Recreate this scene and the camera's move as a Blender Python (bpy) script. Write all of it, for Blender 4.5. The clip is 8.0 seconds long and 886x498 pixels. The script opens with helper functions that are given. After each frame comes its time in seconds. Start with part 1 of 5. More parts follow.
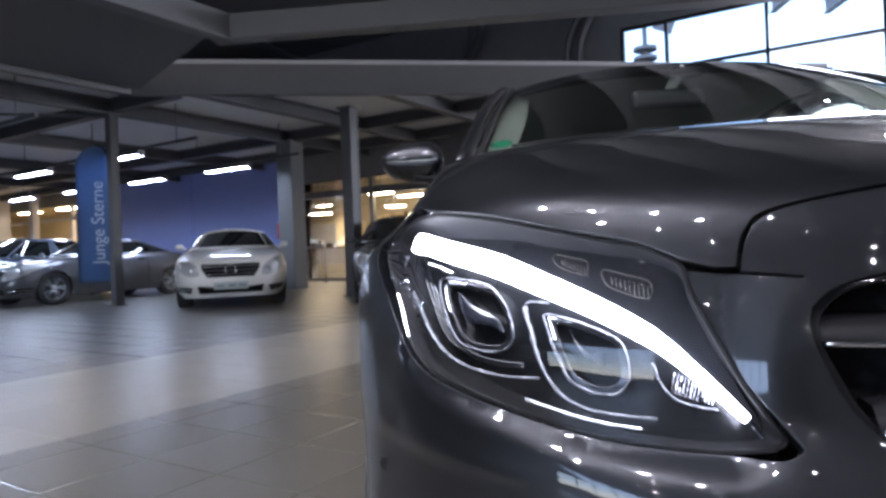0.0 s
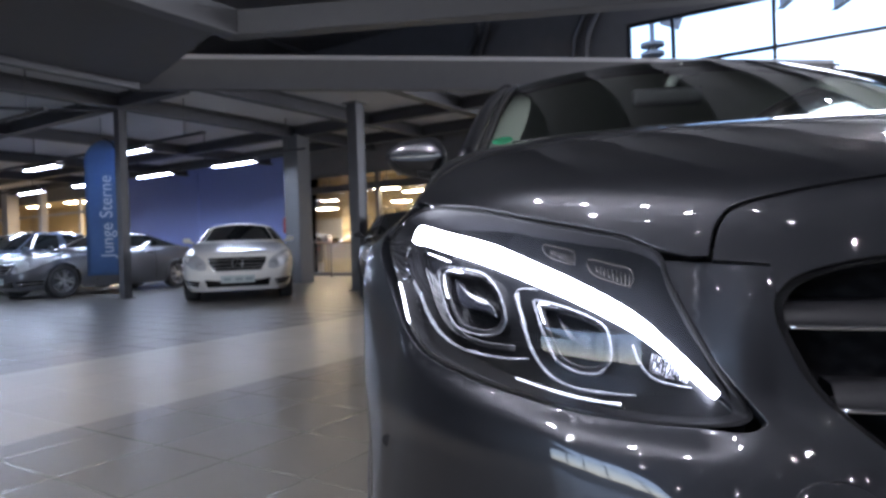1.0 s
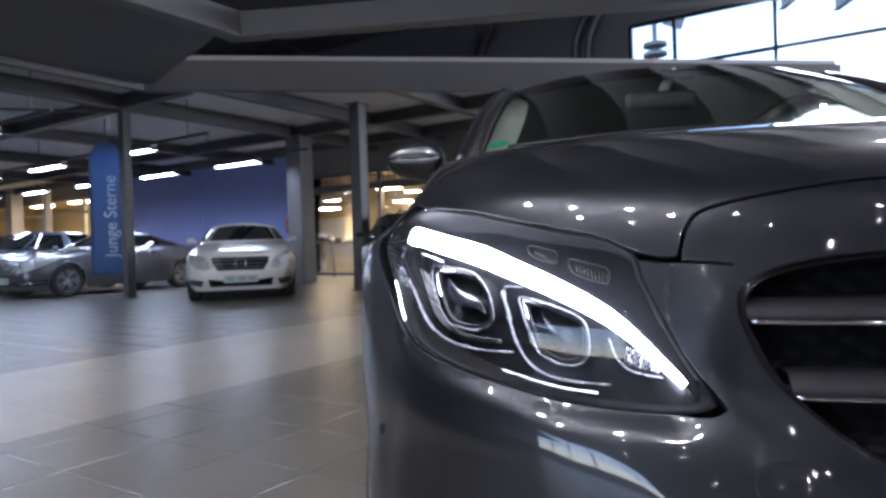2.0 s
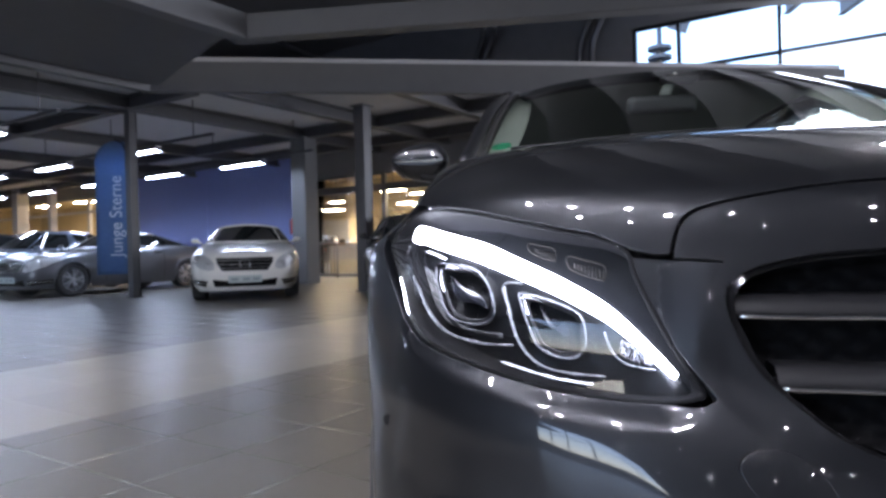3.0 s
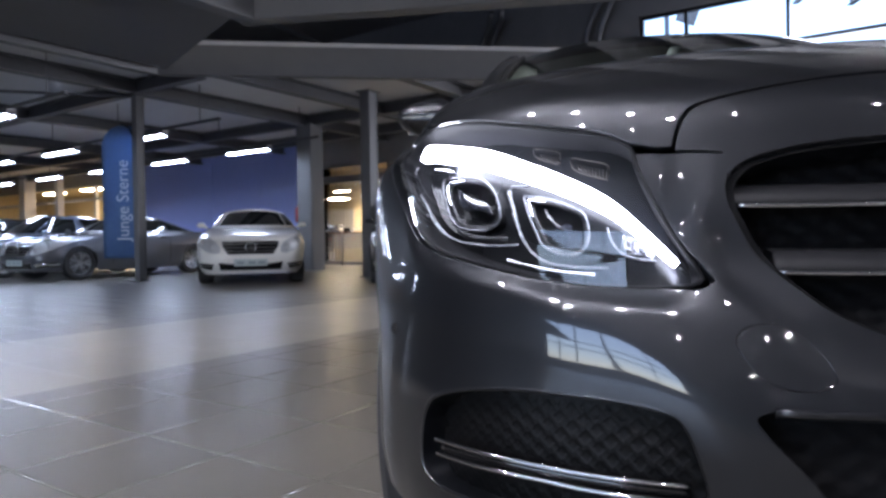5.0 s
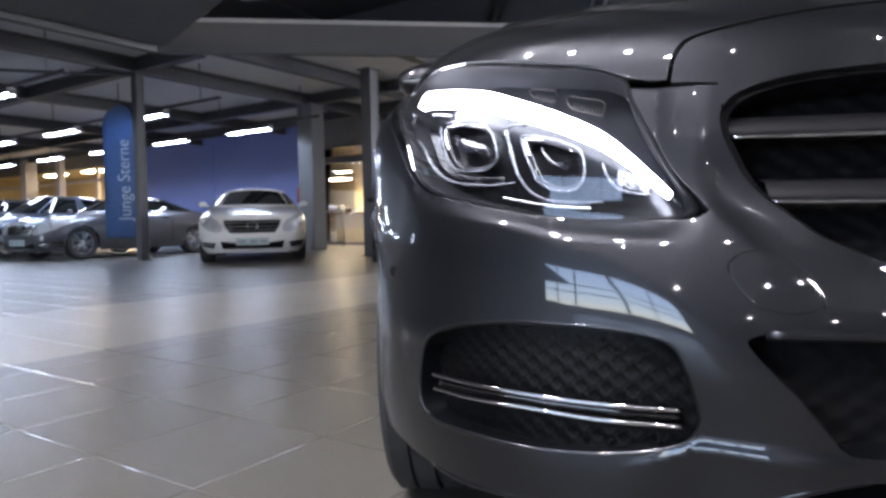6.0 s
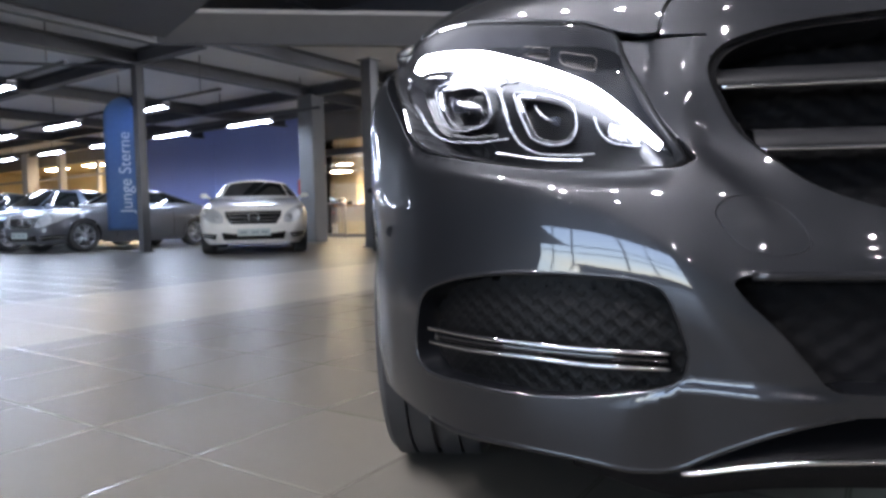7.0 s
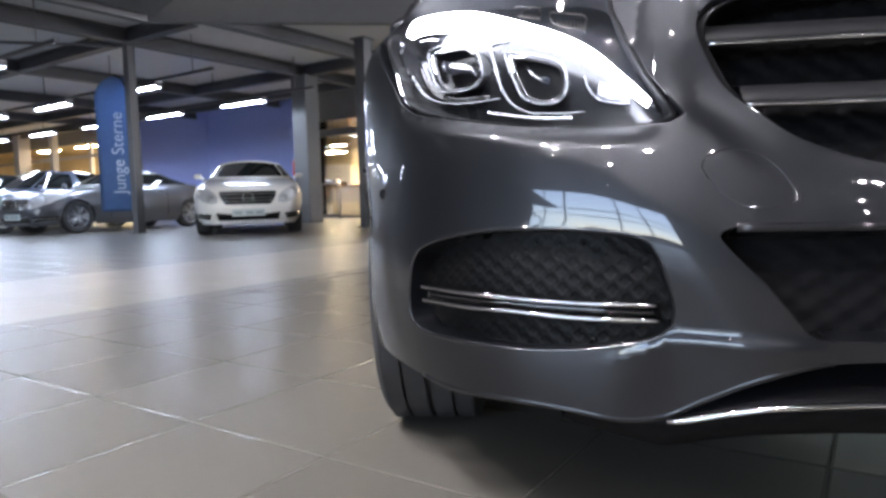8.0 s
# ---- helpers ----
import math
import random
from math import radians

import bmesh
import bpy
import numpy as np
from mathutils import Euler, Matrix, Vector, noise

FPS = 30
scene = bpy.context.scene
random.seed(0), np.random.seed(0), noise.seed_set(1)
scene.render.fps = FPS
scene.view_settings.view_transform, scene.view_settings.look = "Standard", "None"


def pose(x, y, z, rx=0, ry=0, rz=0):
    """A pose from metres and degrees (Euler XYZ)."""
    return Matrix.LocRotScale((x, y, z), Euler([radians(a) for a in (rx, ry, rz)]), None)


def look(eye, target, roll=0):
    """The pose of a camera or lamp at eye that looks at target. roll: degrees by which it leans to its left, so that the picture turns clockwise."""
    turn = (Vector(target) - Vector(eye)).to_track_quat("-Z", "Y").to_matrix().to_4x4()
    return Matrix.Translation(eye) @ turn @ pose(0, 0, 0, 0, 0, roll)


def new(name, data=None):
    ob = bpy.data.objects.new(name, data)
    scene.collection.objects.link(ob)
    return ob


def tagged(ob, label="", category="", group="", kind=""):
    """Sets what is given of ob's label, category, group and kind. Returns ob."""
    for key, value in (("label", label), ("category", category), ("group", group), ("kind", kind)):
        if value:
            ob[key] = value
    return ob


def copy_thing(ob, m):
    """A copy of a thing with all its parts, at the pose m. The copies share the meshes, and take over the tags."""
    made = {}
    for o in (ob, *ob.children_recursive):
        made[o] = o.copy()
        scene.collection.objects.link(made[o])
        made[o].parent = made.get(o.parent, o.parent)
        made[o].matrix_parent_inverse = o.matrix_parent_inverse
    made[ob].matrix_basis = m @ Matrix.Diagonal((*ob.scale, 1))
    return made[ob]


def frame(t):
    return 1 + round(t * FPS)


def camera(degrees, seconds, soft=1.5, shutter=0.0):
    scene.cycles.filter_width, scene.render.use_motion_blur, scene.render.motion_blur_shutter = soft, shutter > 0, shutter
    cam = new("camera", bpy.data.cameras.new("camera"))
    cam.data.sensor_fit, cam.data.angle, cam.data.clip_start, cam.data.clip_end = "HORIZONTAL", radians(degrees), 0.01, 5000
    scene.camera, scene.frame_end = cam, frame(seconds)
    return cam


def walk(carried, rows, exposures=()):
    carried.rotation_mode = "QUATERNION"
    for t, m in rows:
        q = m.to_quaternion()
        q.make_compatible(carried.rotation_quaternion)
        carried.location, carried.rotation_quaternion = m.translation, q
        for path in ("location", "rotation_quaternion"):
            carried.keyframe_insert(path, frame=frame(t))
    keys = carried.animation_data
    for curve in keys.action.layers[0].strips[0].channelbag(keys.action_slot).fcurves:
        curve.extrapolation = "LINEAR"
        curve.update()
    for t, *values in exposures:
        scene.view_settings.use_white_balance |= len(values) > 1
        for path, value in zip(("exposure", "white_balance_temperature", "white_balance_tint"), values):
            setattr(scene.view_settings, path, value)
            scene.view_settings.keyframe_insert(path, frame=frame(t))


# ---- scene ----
cam = camera(68.0, 8.0, soft=3.0)
PATH = [
    (0, (-0.724, -0.509, 0.793), (-0.856, 1.486, 0.794), -2.2),
    (0.5, (-0.717, -0.539, 0.782), (-0.858, 1.456, 0.772), -2.2),
    (1, (-0.71, -0.567, 0.786), (-0.86, 1.427, 0.774), -1.9),
    (1.5, (-0.698, -0.597, 0.787), (-0.855, 1.396, 0.773), -1.9),
    (3, (-0.688, -0.665, 0.78), (-0.856, 1.328, 0.775), -1.5),
    (3.5, (-0.689, -0.667, 0.764), (-0.865, 1.325, 0.76), -1.0),
    (4, (-0.693, -0.68, 0.727), (-0.869, 1.312, 0.725), -1.0),
    (4.5, (-0.694, -0.687, 0.688), (-0.873, 1.305, 0.683), -1.0),
    (6, (-0.686, -0.704, 0.59), (-0.875, 1.286, 0.511), -1.1),
    (6.5, (-0.683, -0.708, 0.563), (-0.878, 1.281, 0.476), -1.3),
    (7, (-0.676, -0.722, 0.536), (-0.87, 1.266, 0.437), -1.4),
    (7.5, (-0.669, -0.731, 0.519), (-0.85, 1.257, 0.393), -1.9),
    (8, (-0.671, -0.737, 0.504), (-0.852, 1.248, 0.349), -1.6),
]
walk(cam, [(t, look(eye, target, roll)) for t, eye, target, roll in PATH], exposures=((0, 2.30, 6200, 19), (4.5, 2.32, 6200, 19), (6, 2.52, 6350, 18), (8, 2.95, 6550, 16)))

# ---- light ----
world = bpy.data.worlds.new("daylight")
scene.world = world
world.use_nodes = True
sky = world.node_tree.nodes.new("ShaderNodeTexSky")
sky.sky_type, sky.sun_disc = "NISHITA", False
sky.sun_elevation, sky.sun_rotation = radians(40), radians(200)
sky.dust_density = 0.2
world.node_tree.links.new(sky.outputs[0], world.node_tree.nodes["Background"].inputs[0])
world.node_tree.nodes["Background"].inputs[1].default_value = 0.15


def window_light(name, place, target, width, height, watts, color):
    """The sky's light in a window's opening."""
    d = bpy.data.lights.new(name, "AREA")
    d.shape, d.size, d.size_y, d.energy, d.color = "RECTANGLE", width, height, watts, color
    ob = new(name, d)
    ob.matrix_world = look(place, target)
    return ob


window_light("entrance_daylight", (-13.4, -14.9, 3.1), (-1.2, 7.1, 3.1), 10.5, 4.4, 90, (0.48, 0.66, 1.0))
window_light("side_daylight", (11.4, 10.0, 3.5), (7.0, 2.0, 2.1), 14, 3.6, 640, (0.90, 0.95, 1.0))


# ---- small tools ----
def rgb(r, g, b):
    return (r, g, b, 1.0)


def mat(name, color, rough=0.5, metal=0.0, coat=0.0, emit=None, strength=0.0, glass=0.0, alpha=1.0, grain=0.0, grain_scale=30.0,
        bump=0.0, bump_scale=60.0, ior=1.45, second=None, spec=0.5):
    """A principled material; grain varies the colour at two scales, bump roughens the surface."""
    m = bpy.data.materials.new(name)
    m.use_nodes = True
    nt = m.node_tree
    b = nt.nodes["Principled BSDF"]
    b.inputs["Base Color"].default_value = rgb(*color)
    b.inputs["Roughness"].default_value = rough
    b.inputs["Metallic"].default_value = metal
    b.inputs["Coat Weight"].default_value = coat
    b.inputs["Coat Roughness"].default_value = 0.03
    b.inputs["Transmission Weight"].default_value = glass
    b.inputs["Alpha"].default_value = alpha
    b.inputs["IOR"].default_value = ior
    b.inputs["Specular IOR Level"].default_value = spec
    if emit:
        b.inputs["Emission Color"].default_value = rgb(*emit)
        b.inputs["Emission Strength"].default_value = strength
    if grain or bump:
        tc = nt.nodes.new("ShaderNodeTexCoord")
    if grain:
        mix = nt.nodes.new("ShaderNodeMix")
        mix.data_type = "RGBA"
        n1 = nt.nodes.new("ShaderNodeTexNoise")
        n2 = nt.nodes.new("ShaderNodeTexNoise")
        n1.inputs["Scale"].default_value, n2.inputs["Scale"].default_value = grain_scale, grain_scale / 12
        n1.inputs["Detail"].default_value = n2.inputs["Detail"].default_value = 5
        add = nt.nodes.new("ShaderNodeMath")
        add.operation = "ADD"
        for n in (n1, n2):
            nt.links.new(tc.outputs["Object"], n.inputs["Vector"])
        nt.links.new(n1.outputs[0], add.inputs[0])
        nt.links.new(n2.outputs[0], add.inputs[1])
        half = nt.nodes.new("ShaderNodeMath")
        half.operation = "MULTIPLY"
        half.inputs[1].default_value = 0.5
        nt.links.new(add.outputs[0], half.inputs[0])
        nt.links.new(half.outputs[0], mix.inputs[0])
        other = second or tuple(c * (1 - grain) for c in color)
        mix.inputs[6].default_value = rgb(*(min(1, c * (1 + grain)) for c in color)) if not second else rgb(*color)
        mix.inputs[7].default_value = rgb(*other)
        nt.links.new(mix.outputs[2], b.inputs["Base Color"])
    if bump:
        bp = nt.nodes.new("ShaderNodeBump")
        bp.inputs["Strength"].default_value = bump
        bp.inputs["Distance"].default_value = 0.004
        n3 = nt.nodes.new("ShaderNodeTexNoise")
        n3.inputs["Scale"].default_value, n3.inputs["Detail"].default_value = bump_scale, 4
        nt.links.new(tc.outputs["Object"], n3.inputs["Vector"])
        nt.links.new(n3.outputs[0], bp.inputs["Height"])
        nt.links.new(bp.outputs[0], b.inputs["Normal"])
    return m


def link(name, me, material, parent=None, label=""):
    me.materials.append(material)
    ob = new(name, me)
    if parent:
        ob.parent = parent
    if label:
        ob["label"] = label
    return ob


def part(name, bm, material, parent=None, label="", smooth=False):
    """Links a bmesh as one mesh object under a thing or a part."""
    me = bpy.data.meshes.new(name)
    bmesh.ops.recalc_face_normals(bm, faces=bm.faces)
    for f in bm.faces:
        f.smooth = smooth
    bm.to_mesh(me)
    bm.free()
    return link(name, me, material, parent, label)


def holder(name, label, category, group="", kind=""):
    return tagged(new(name), label, category, group, kind)


def box_bm(size, center=(0, 0, 0), bevel=0.0, rot=None, bm=None, segments=2):
    bm = bm or bmesh.new()
    r = bmesh.ops.create_cube(bm, size=1.0)
    m = Matrix.Translation(center) @ (rot or Matrix()) @ Matrix.Diagonal((*size, 1))
    bmesh.ops.transform(bm, matrix=m, verts=r["verts"])
    if bevel:
        es = list({e for v in r["verts"] for e in v.link_edges})
        bmesh.ops.bevel(bm, geom=es, offset=bevel, segments=segments, affect="EDGES", profile=0.5)
    return bm


def tube_bm(points, radius, sides=10, closed=False, bm=None, flat=1.0, taper=None):
    """A tube along points; flat squashes it along the local up, taper gives a radius factor for each point."""
    bm = bm or bmesh.new()
    pts = [Vector(p) for p in points]
    n = len(pts)
    rings = []
    up = Vector((0, 0, 1))
    for i, p in enumerate(pts):
        a = pts[(i - 1) % n] if closed or i else pts[0]
        b = pts[(i + 1) % n] if closed or i < n - 1 else pts[-1]
        t = (b - a).normalized()
        side = t.cross(up)
        if side.length < 1e-4:
            side = t.cross(Vector((0, 1, 0)))
        side.normalize()
        u = side.cross(t).normalized()
        r = radius * (taper[i] if taper else 1)
        rings.append([bm.verts.new(p + side * math.cos(q) * r + u * math.sin(q) * r * flat)
                      for q in (2 * math.pi * k / sides for k in range(sides))])
    for i in range(n if closed else n - 1):
        r0, r1 = rings[i], rings[(i + 1) % n]
        for k in range(sides):
            bm.faces.new((r0[k], r0[(k + 1) % sides], r1[(k + 1) % sides], r1[k]))
    if not closed:
        bm.faces.new(rings[0][::-1])
        bm.faces.new(rings[-1])
    return bm


def grid_bm(rows, close_u=False, close_v=False, bm=None):
    """Faces between rows of points."""
    bm = bm or bmesh.new()
    vs = [[bm.verts.new(p) for p in r] for r in rows]
    n, m = len(vs), len(vs[0])
    for i in range(n if close_v else n - 1):
        for j in range(m if close_u else m - 1):
            a, b, c, d = vs[i][j], vs[i][(j + 1) % m], vs[(i + 1) % n][(j + 1) % m], vs[(i + 1) % n][j]
            if (a.co - b.co).length < 1e-7:
                bm.faces.new((a, c, d))
            elif (c.co - d.co).length < 1e-7:
                bm.faces.new((a, b, c))
            else:
                bm.faces.new((a, b, c, d))
    return bm


def spin_bm(profile, steps=40, bm=None, axis="x", full=True):
    """A body of revolution: profile of (along, radius) round the axis."""
    rows = []
    for k in range(steps):
        q = 2 * math.pi * k / steps
        rows.append([(a, r * math.cos(q), r * math.sin(q)) if axis == "x" else (r * math.cos(q), r * math.sin(q), a) for a, r in profile])
    return grid_bm(rows, close_v=True, bm=bm)


def arch_bm(profile, start, end, steps=30):
    """Part of a body of revolution round the x axis, between two angles in degrees."""
    rows = []
    for q in np.radians(np.linspace(start, end, steps)):
        rows.append([(a, r * math.cos(q), r * math.sin(q)) for a, r in profile])
    return grid_bm(rows)


def smooth_curve(xs, ys):
    """A smooth curve through given values that does not overshoot."""
    xs, ys = np.array(xs, float), np.array(ys, float)
    d = np.diff(ys) / np.diff(xs)
    m = np.r_[d[0], (d[:-1] + d[1:]) / 2, d[-1]]
    for i in range(1, len(xs) - 1):
        m[i] = 0 if d[i - 1] * d[i] <= 0 else np.sign(d[i]) * min(abs(m[i]), 3 * abs(d[i - 1]), 3 * abs(d[i]))

    def f(x):
        x = np.clip(np.asarray(x, float), xs[0], xs[-1])
        i = np.clip(np.searchsorted(xs, x) - 1, 0, len(d) - 1)
        h = xs[i + 1] - xs[i]
        t = (x - xs[i]) / h
        return ((1 + 2 * t) * (1 - t) ** 2 * ys[i] + t * (1 - t) ** 2 * h * m[i]
                + t * t * (3 - 2 * t) * ys[i + 1] + t * t * (t - 1) * h * m[i + 1])
    return f


def spline(points, n=8, closed=False):
    """A Catmull-Rom curve through control points, n steps to a span."""
    p = np.array(points, float)
    k = len(p)
    out = []
    for i in range(k if closed else k - 1):
        a, b, c, d = (p[(i + j) % k] if closed else p[min(max(i + j, 0), k - 1)] for j in (-1, 0, 1, 2))
        for t in np.arange(n) / n:
            out.append(0.5 * (2 * b + (c - a) * t + (2 * a - 5 * b + 4 * c - d) * t * t + (3 * b - a - 3 * c + d) * t ** 3))
    if not closed:
        out.append(p[-1])
    return np.array(out)


def inside(poly, pts):
    poly, pts = np.asarray(poly), np.asarray(pts)
    x, y = pts[:, 0], pts[:, 1]
    res = np.zeros(len(pts), bool)
    for (x0, y0), (x1, y1) in zip(poly, np.roll(poly, -1, 0)):
        hit = (y0 > y) != (y1 > y)
        with np.errstate(divide="ignore", invalid="ignore"):
            res ^= hit & (x < (x1 - x0) * (y - y0) / (y1 - y0) + x0)
    return res


def away(poly, pts):
    """Distance of points from a closed outline."""
    best = np.full(len(pts), 9.0)
    for a, b in zip(poly, np.roll(poly, -1, 0)):
        ab = b - a
        L = max(ab @ ab, 1e-12)
        t = np.clip(((pts - a) @ ab) / L, 0, 1)
        best = np.minimum(best, np.hypot(*(pts - a - t[:, None] * ab).T))
    return best


from mathutils.geometry import delaunay_2d_cdt


def even(poly, step):
    """The closed outline with points about step apart."""
    poly = np.asarray(poly, float)
    out = []
    for a, b in zip(poly, np.roll(poly, -1, 0)):
        n = max(1, int(round(np.hypot(*(b - a)) / step)))
        out += [a + (b - a) * k / n for k in range(n)]
    return np.array(out)


def skin(name, outline, fn, material, parent=None, holes=(), step=0.012, thick=0.012, offset=0.0, mirror=False, label="", lines=(), deep=None):
    """A panel of a curved surface fn(s, v): the area inside an outline and outside of holes, with its edge turned in."""
    outline = even(outline, step * 0.7)
    holes = [even(h, step * 0.7) for h in holes]
    lo, hi = outline.min(0), outline.max(0)
    gx, gy = np.meshgrid(np.arange(lo[0] + step / 2, hi[0], step), np.arange(lo[1] + step / 2, hi[1], step))
    gx = gx + (np.arange(len(gx)) % 2)[:, None] * step * 0.5
    pts = np.c_[gx.ravel(), gy.ravel()]
    pts = pts[inside(outline, pts) & (away(outline, pts) > step * 0.45)]
    for h in holes:
        pts = pts[~inside(h, pts) & (away(h, pts) > step * 0.45)]
    extra = [q for q in lines]
    for ln in extra:
        ln = ln[inside(outline, ln) & (away(outline, ln) > step * 0.45)]
        for h in holes:
            ln = ln[~inside(h, ln) & (away(h, ln) > step * 0.45)]
        gap = np.array([np.hypot(*(ln - p).T).min() if len(ln) else 9 for p in pts]) if len(pts) else np.array([])
        pts = np.vstack([pts[gap > step * 0.5], ln])
    loops, verts, edges = [outline, *holes], [], []
    for lp in loops:
        k = len(verts)
        verts += [tuple(p) for p in lp]
        edges += [(k + i, k + (i + 1) % len(lp)) for i in range(len(lp))]
    verts += [tuple(p) for p in pts]
    vo, _, fo, ov, _, _ = delaunay_2d_cdt([Vector(v) for v in verts], edges, [], 0, 1e-7)
    uv = np.array([tuple(v) for v in vo])
    cent = np.array([uv[list(f)].mean(0) for f in fo])
    keep = inside(outline, cent)
    for h in holes:
        keep &= ~inside(h, cent)
    faces = [tuple(f) for f, k in zip(fo, keep) if k]
    e = 1e-4

    def place(q):
        p = fn(q[:, 0], q[:, 1])
        du = fn(q[:, 0] + e, q[:, 1]) - fn(q[:, 0] - e, q[:, 1])
        dv = fn(q[:, 0], q[:, 1] + e) - fn(q[:, 0], q[:, 1] - e)
        n = np.cross(du, dv)
        n *= turn / np.maximum(np.linalg.norm(n, axis=1), 1e-12)[:, None]
        return p, n
    turn = 1
    p, nrm = place(uv)
    if np.sum((p - (0, 2.3, 0.6)) * nrm) < 0:
        turn, nrm = -1, -nrm
    co = p + nrm * offset
    # drop unused points
    used = sorted({i for f in faces for i in f})
    idx = {o: i for i, o in enumerate(used)}
    faces = [tuple(idx[i] for i in f) for f in faces]
    uv, co, nrm = uv[used], co[used], nrm[used]
    allco, alln = [co], [nrm]
    count = len(co)
    for lp in loops:
        lp2 = lp
        q, n = place(lp2)
        q = q + n * offset
        cen = np.roll(q, -1, 0) - np.roll(q, 1, 0)
        outw = np.cross(cen, n)
        outw /= np.maximum(np.linalg.norm(outw, axis=1), 1e-12)[:, None]
        area = turn * np.sum(lp2[:, 0] * np.roll(lp2[:, 1], -1) - np.roll(lp2[:, 0], -1) * lp2[:, 1])
        sign = 1 if (area > 0) == (lp is outline) else -1
        outw *= sign
        m = len(q)
        r = min(0.0012, thick / 3)
        rings = [(q, n), (q + outw * r * 0.7 - n * r * 0.3, n * 0.7 + outw * 0.7), (q + outw * r - n * r, outw), (q + outw * r - n * (thick if lp is outline or deep is None else deep), outw)]
        base = count
        for a, b in rings:
            allco.append(a)
            alln.append(b / np.linalg.norm(b, axis=1)[:, None])
        for k in range(3):
            for i in range(m):
                j = (i + 1) % m
                f = (base + k * m + i, base + k * m + j, base + (k + 1) * m + j, base + (k + 1) * m + i)
                faces.append(f if area < 0 else f[::-1])
        count += 4 * m
    co, nrm = np.vstack(allco), np.vstack(alln)
    if mirror:
        co, nrm = co * (-1, 1, 1), nrm * (-1, 1, 1)
    me = bpy.data.meshes.new(name)
    # faces wound to agree with the normals
    wound = []
    for f in faces:
        a, b, c = co[f[0]], co[f[1]], co[f[2]]
        g = np.cross(b - a, c - a)
        wound.append(f if g @ nrm[list(f)].mean(0) >= 0 else f[::-1])
    me.from_pydata([tuple(v) for v in co], [], wound)
    for poly in me.polygons:
        poly.use_smooth = True
    me.normals_split_custom_set_from_vertices([tuple(n) for n in nrm])
    return link(name, me, material, parent, label)


# ---- materials ----
PAINT = mat("dark_grey_paint", (0.0145, 0.016, 0.020), 0.36, 0.6, 1.0)
CHROME_SOFT = mat("satin_chrome", (0.12, 0.123, 0.132), 0.1, 1.0, bump=0.9, bump_scale=110)
SATIN_GREY = mat("satin_grey", (0.013, 0.013, 0.015), 0.45, 0.0)
BAR_CHROME = mat("dark_chrome", (0.42, 0.425, 0.44), 0.07, 1.0)
CHROME = mat("chrome", (0.75, 0.76, 0.78), 0.08, 1.0)
BLACK_PLASTIC = mat("black_plastic", (0.010, 0.010, 0.011), 0.55, bump=0.15, bump_scale=400)
GRILLE_BLACK = mat("matt_black_plastic", (0.007, 0.007, 0.008), 0.6, bump=0.15, bump_scale=400, spec=0.12)
FOG_BLACK = mat("moulded_black_plastic", (0.0045, 0.0045, 0.005), 0.45, spec=0.17)
GLOSS_BLACK = mat("gloss_black", (0.008, 0.008, 0.009), 0.08, 0, 0.5)
RUBBER = mat("tyre_rubber", (0.045, 0.045, 0.047), 0.7, bump=0.2, bump_scale=150, grain=0.3)
LAMP_DARK = mat("lamp_housing", (0.005, 0.0053, 0.006), 0.18, spec=0.16)
SMOKED = mat("smoked_reflector", (0.03, 0.027, 0.024), 0.15, 0.9, bump=0.8, bump_scale=160)
LENS_DARK = mat("projector_glass", (0.012, 0.013, 0.018), 0.02, 0, 1.0)
DRL = mat("light_guide", (0.9, 0.92, 1.0), 0.3, emit=(0.86, 0.92, 1.0), strength=6.5)
STEEL_DARK = mat("dark_painted_steel", (0.10, 0.10, 0.108), 0.5, grain=0.25, grain_scale=8, bump=0.1)
FASCIA = mat("grey_fascia", (0.14, 0.14, 0.146), 0.6, grain=0.15, grain_scale=5)
SOFFIT = mat("grey_soffit", (0.10, 0.10, 0.104), 0.6, grain=0.15, grain_scale=5)
CEIL = mat("pale_ceiling_sheet", (0.60, 0.60, 0.62), 0.6, grain=0.15, grain_scale=4)
BLUE_WALL = mat("blue_wall_paint", (0.36, 0.44, 0.90), 0.6, grain=0.08, grain_scale=6)
DARK_CEILING = mat("dark_grey_ceiling", (0.22, 0.218, 0.224), 0.8, grain=0.15, grain_scale=3)
DARK_WALL = mat("dark_wall", (0.22, 0.216, 0.222), 0.7, grain=0.2, grain_scale=4)
TILE = mat("grey_floor_tile", (0.14, 0.131, 0.115), 0.36, spec=0.36, grain=0.1, grain_scale=14, bump=0.03, bump_scale=30)
TILE_LIGHT = mat("pale_floor_tile", (0.275, 0.253, 0.217), 0.36, spec=0.36, grain=0.06, grain_scale=14, bump=0.03, bump_scale=30)
LAMP = mat("lamp_tube", (1, 1, 1), 0.4, emit=(0.66, 0.81, 1.0), strength=25)
WARM = mat("warm_wall", (0.66, 0.56, 0.38), 0.7, grain=0.12, grain_scale=3)
WHITE_WALL = mat("white_plaster", (0.62, 0.62, 0.66), 0.7, grain=0.06, grain_scale=5)
WARM_LAMP = mat("warm_lamp", (1, 1, 1), 0.4, emit=(1.0, 0.80, 0.48), strength=26)
SPOT = mat("spot_lamp", (1, 1, 1), 0.4, emit=(0.97, 0.98, 1.0), strength=380)
SILVER = mat("silver_paint", (0.145, 0.15, 0.17), 0.3, 0.75, 1.0)
WHITE_PAINT = mat("white_paint", (0.86, 0.845, 0.81), 0.3, 0.0, 1.0)
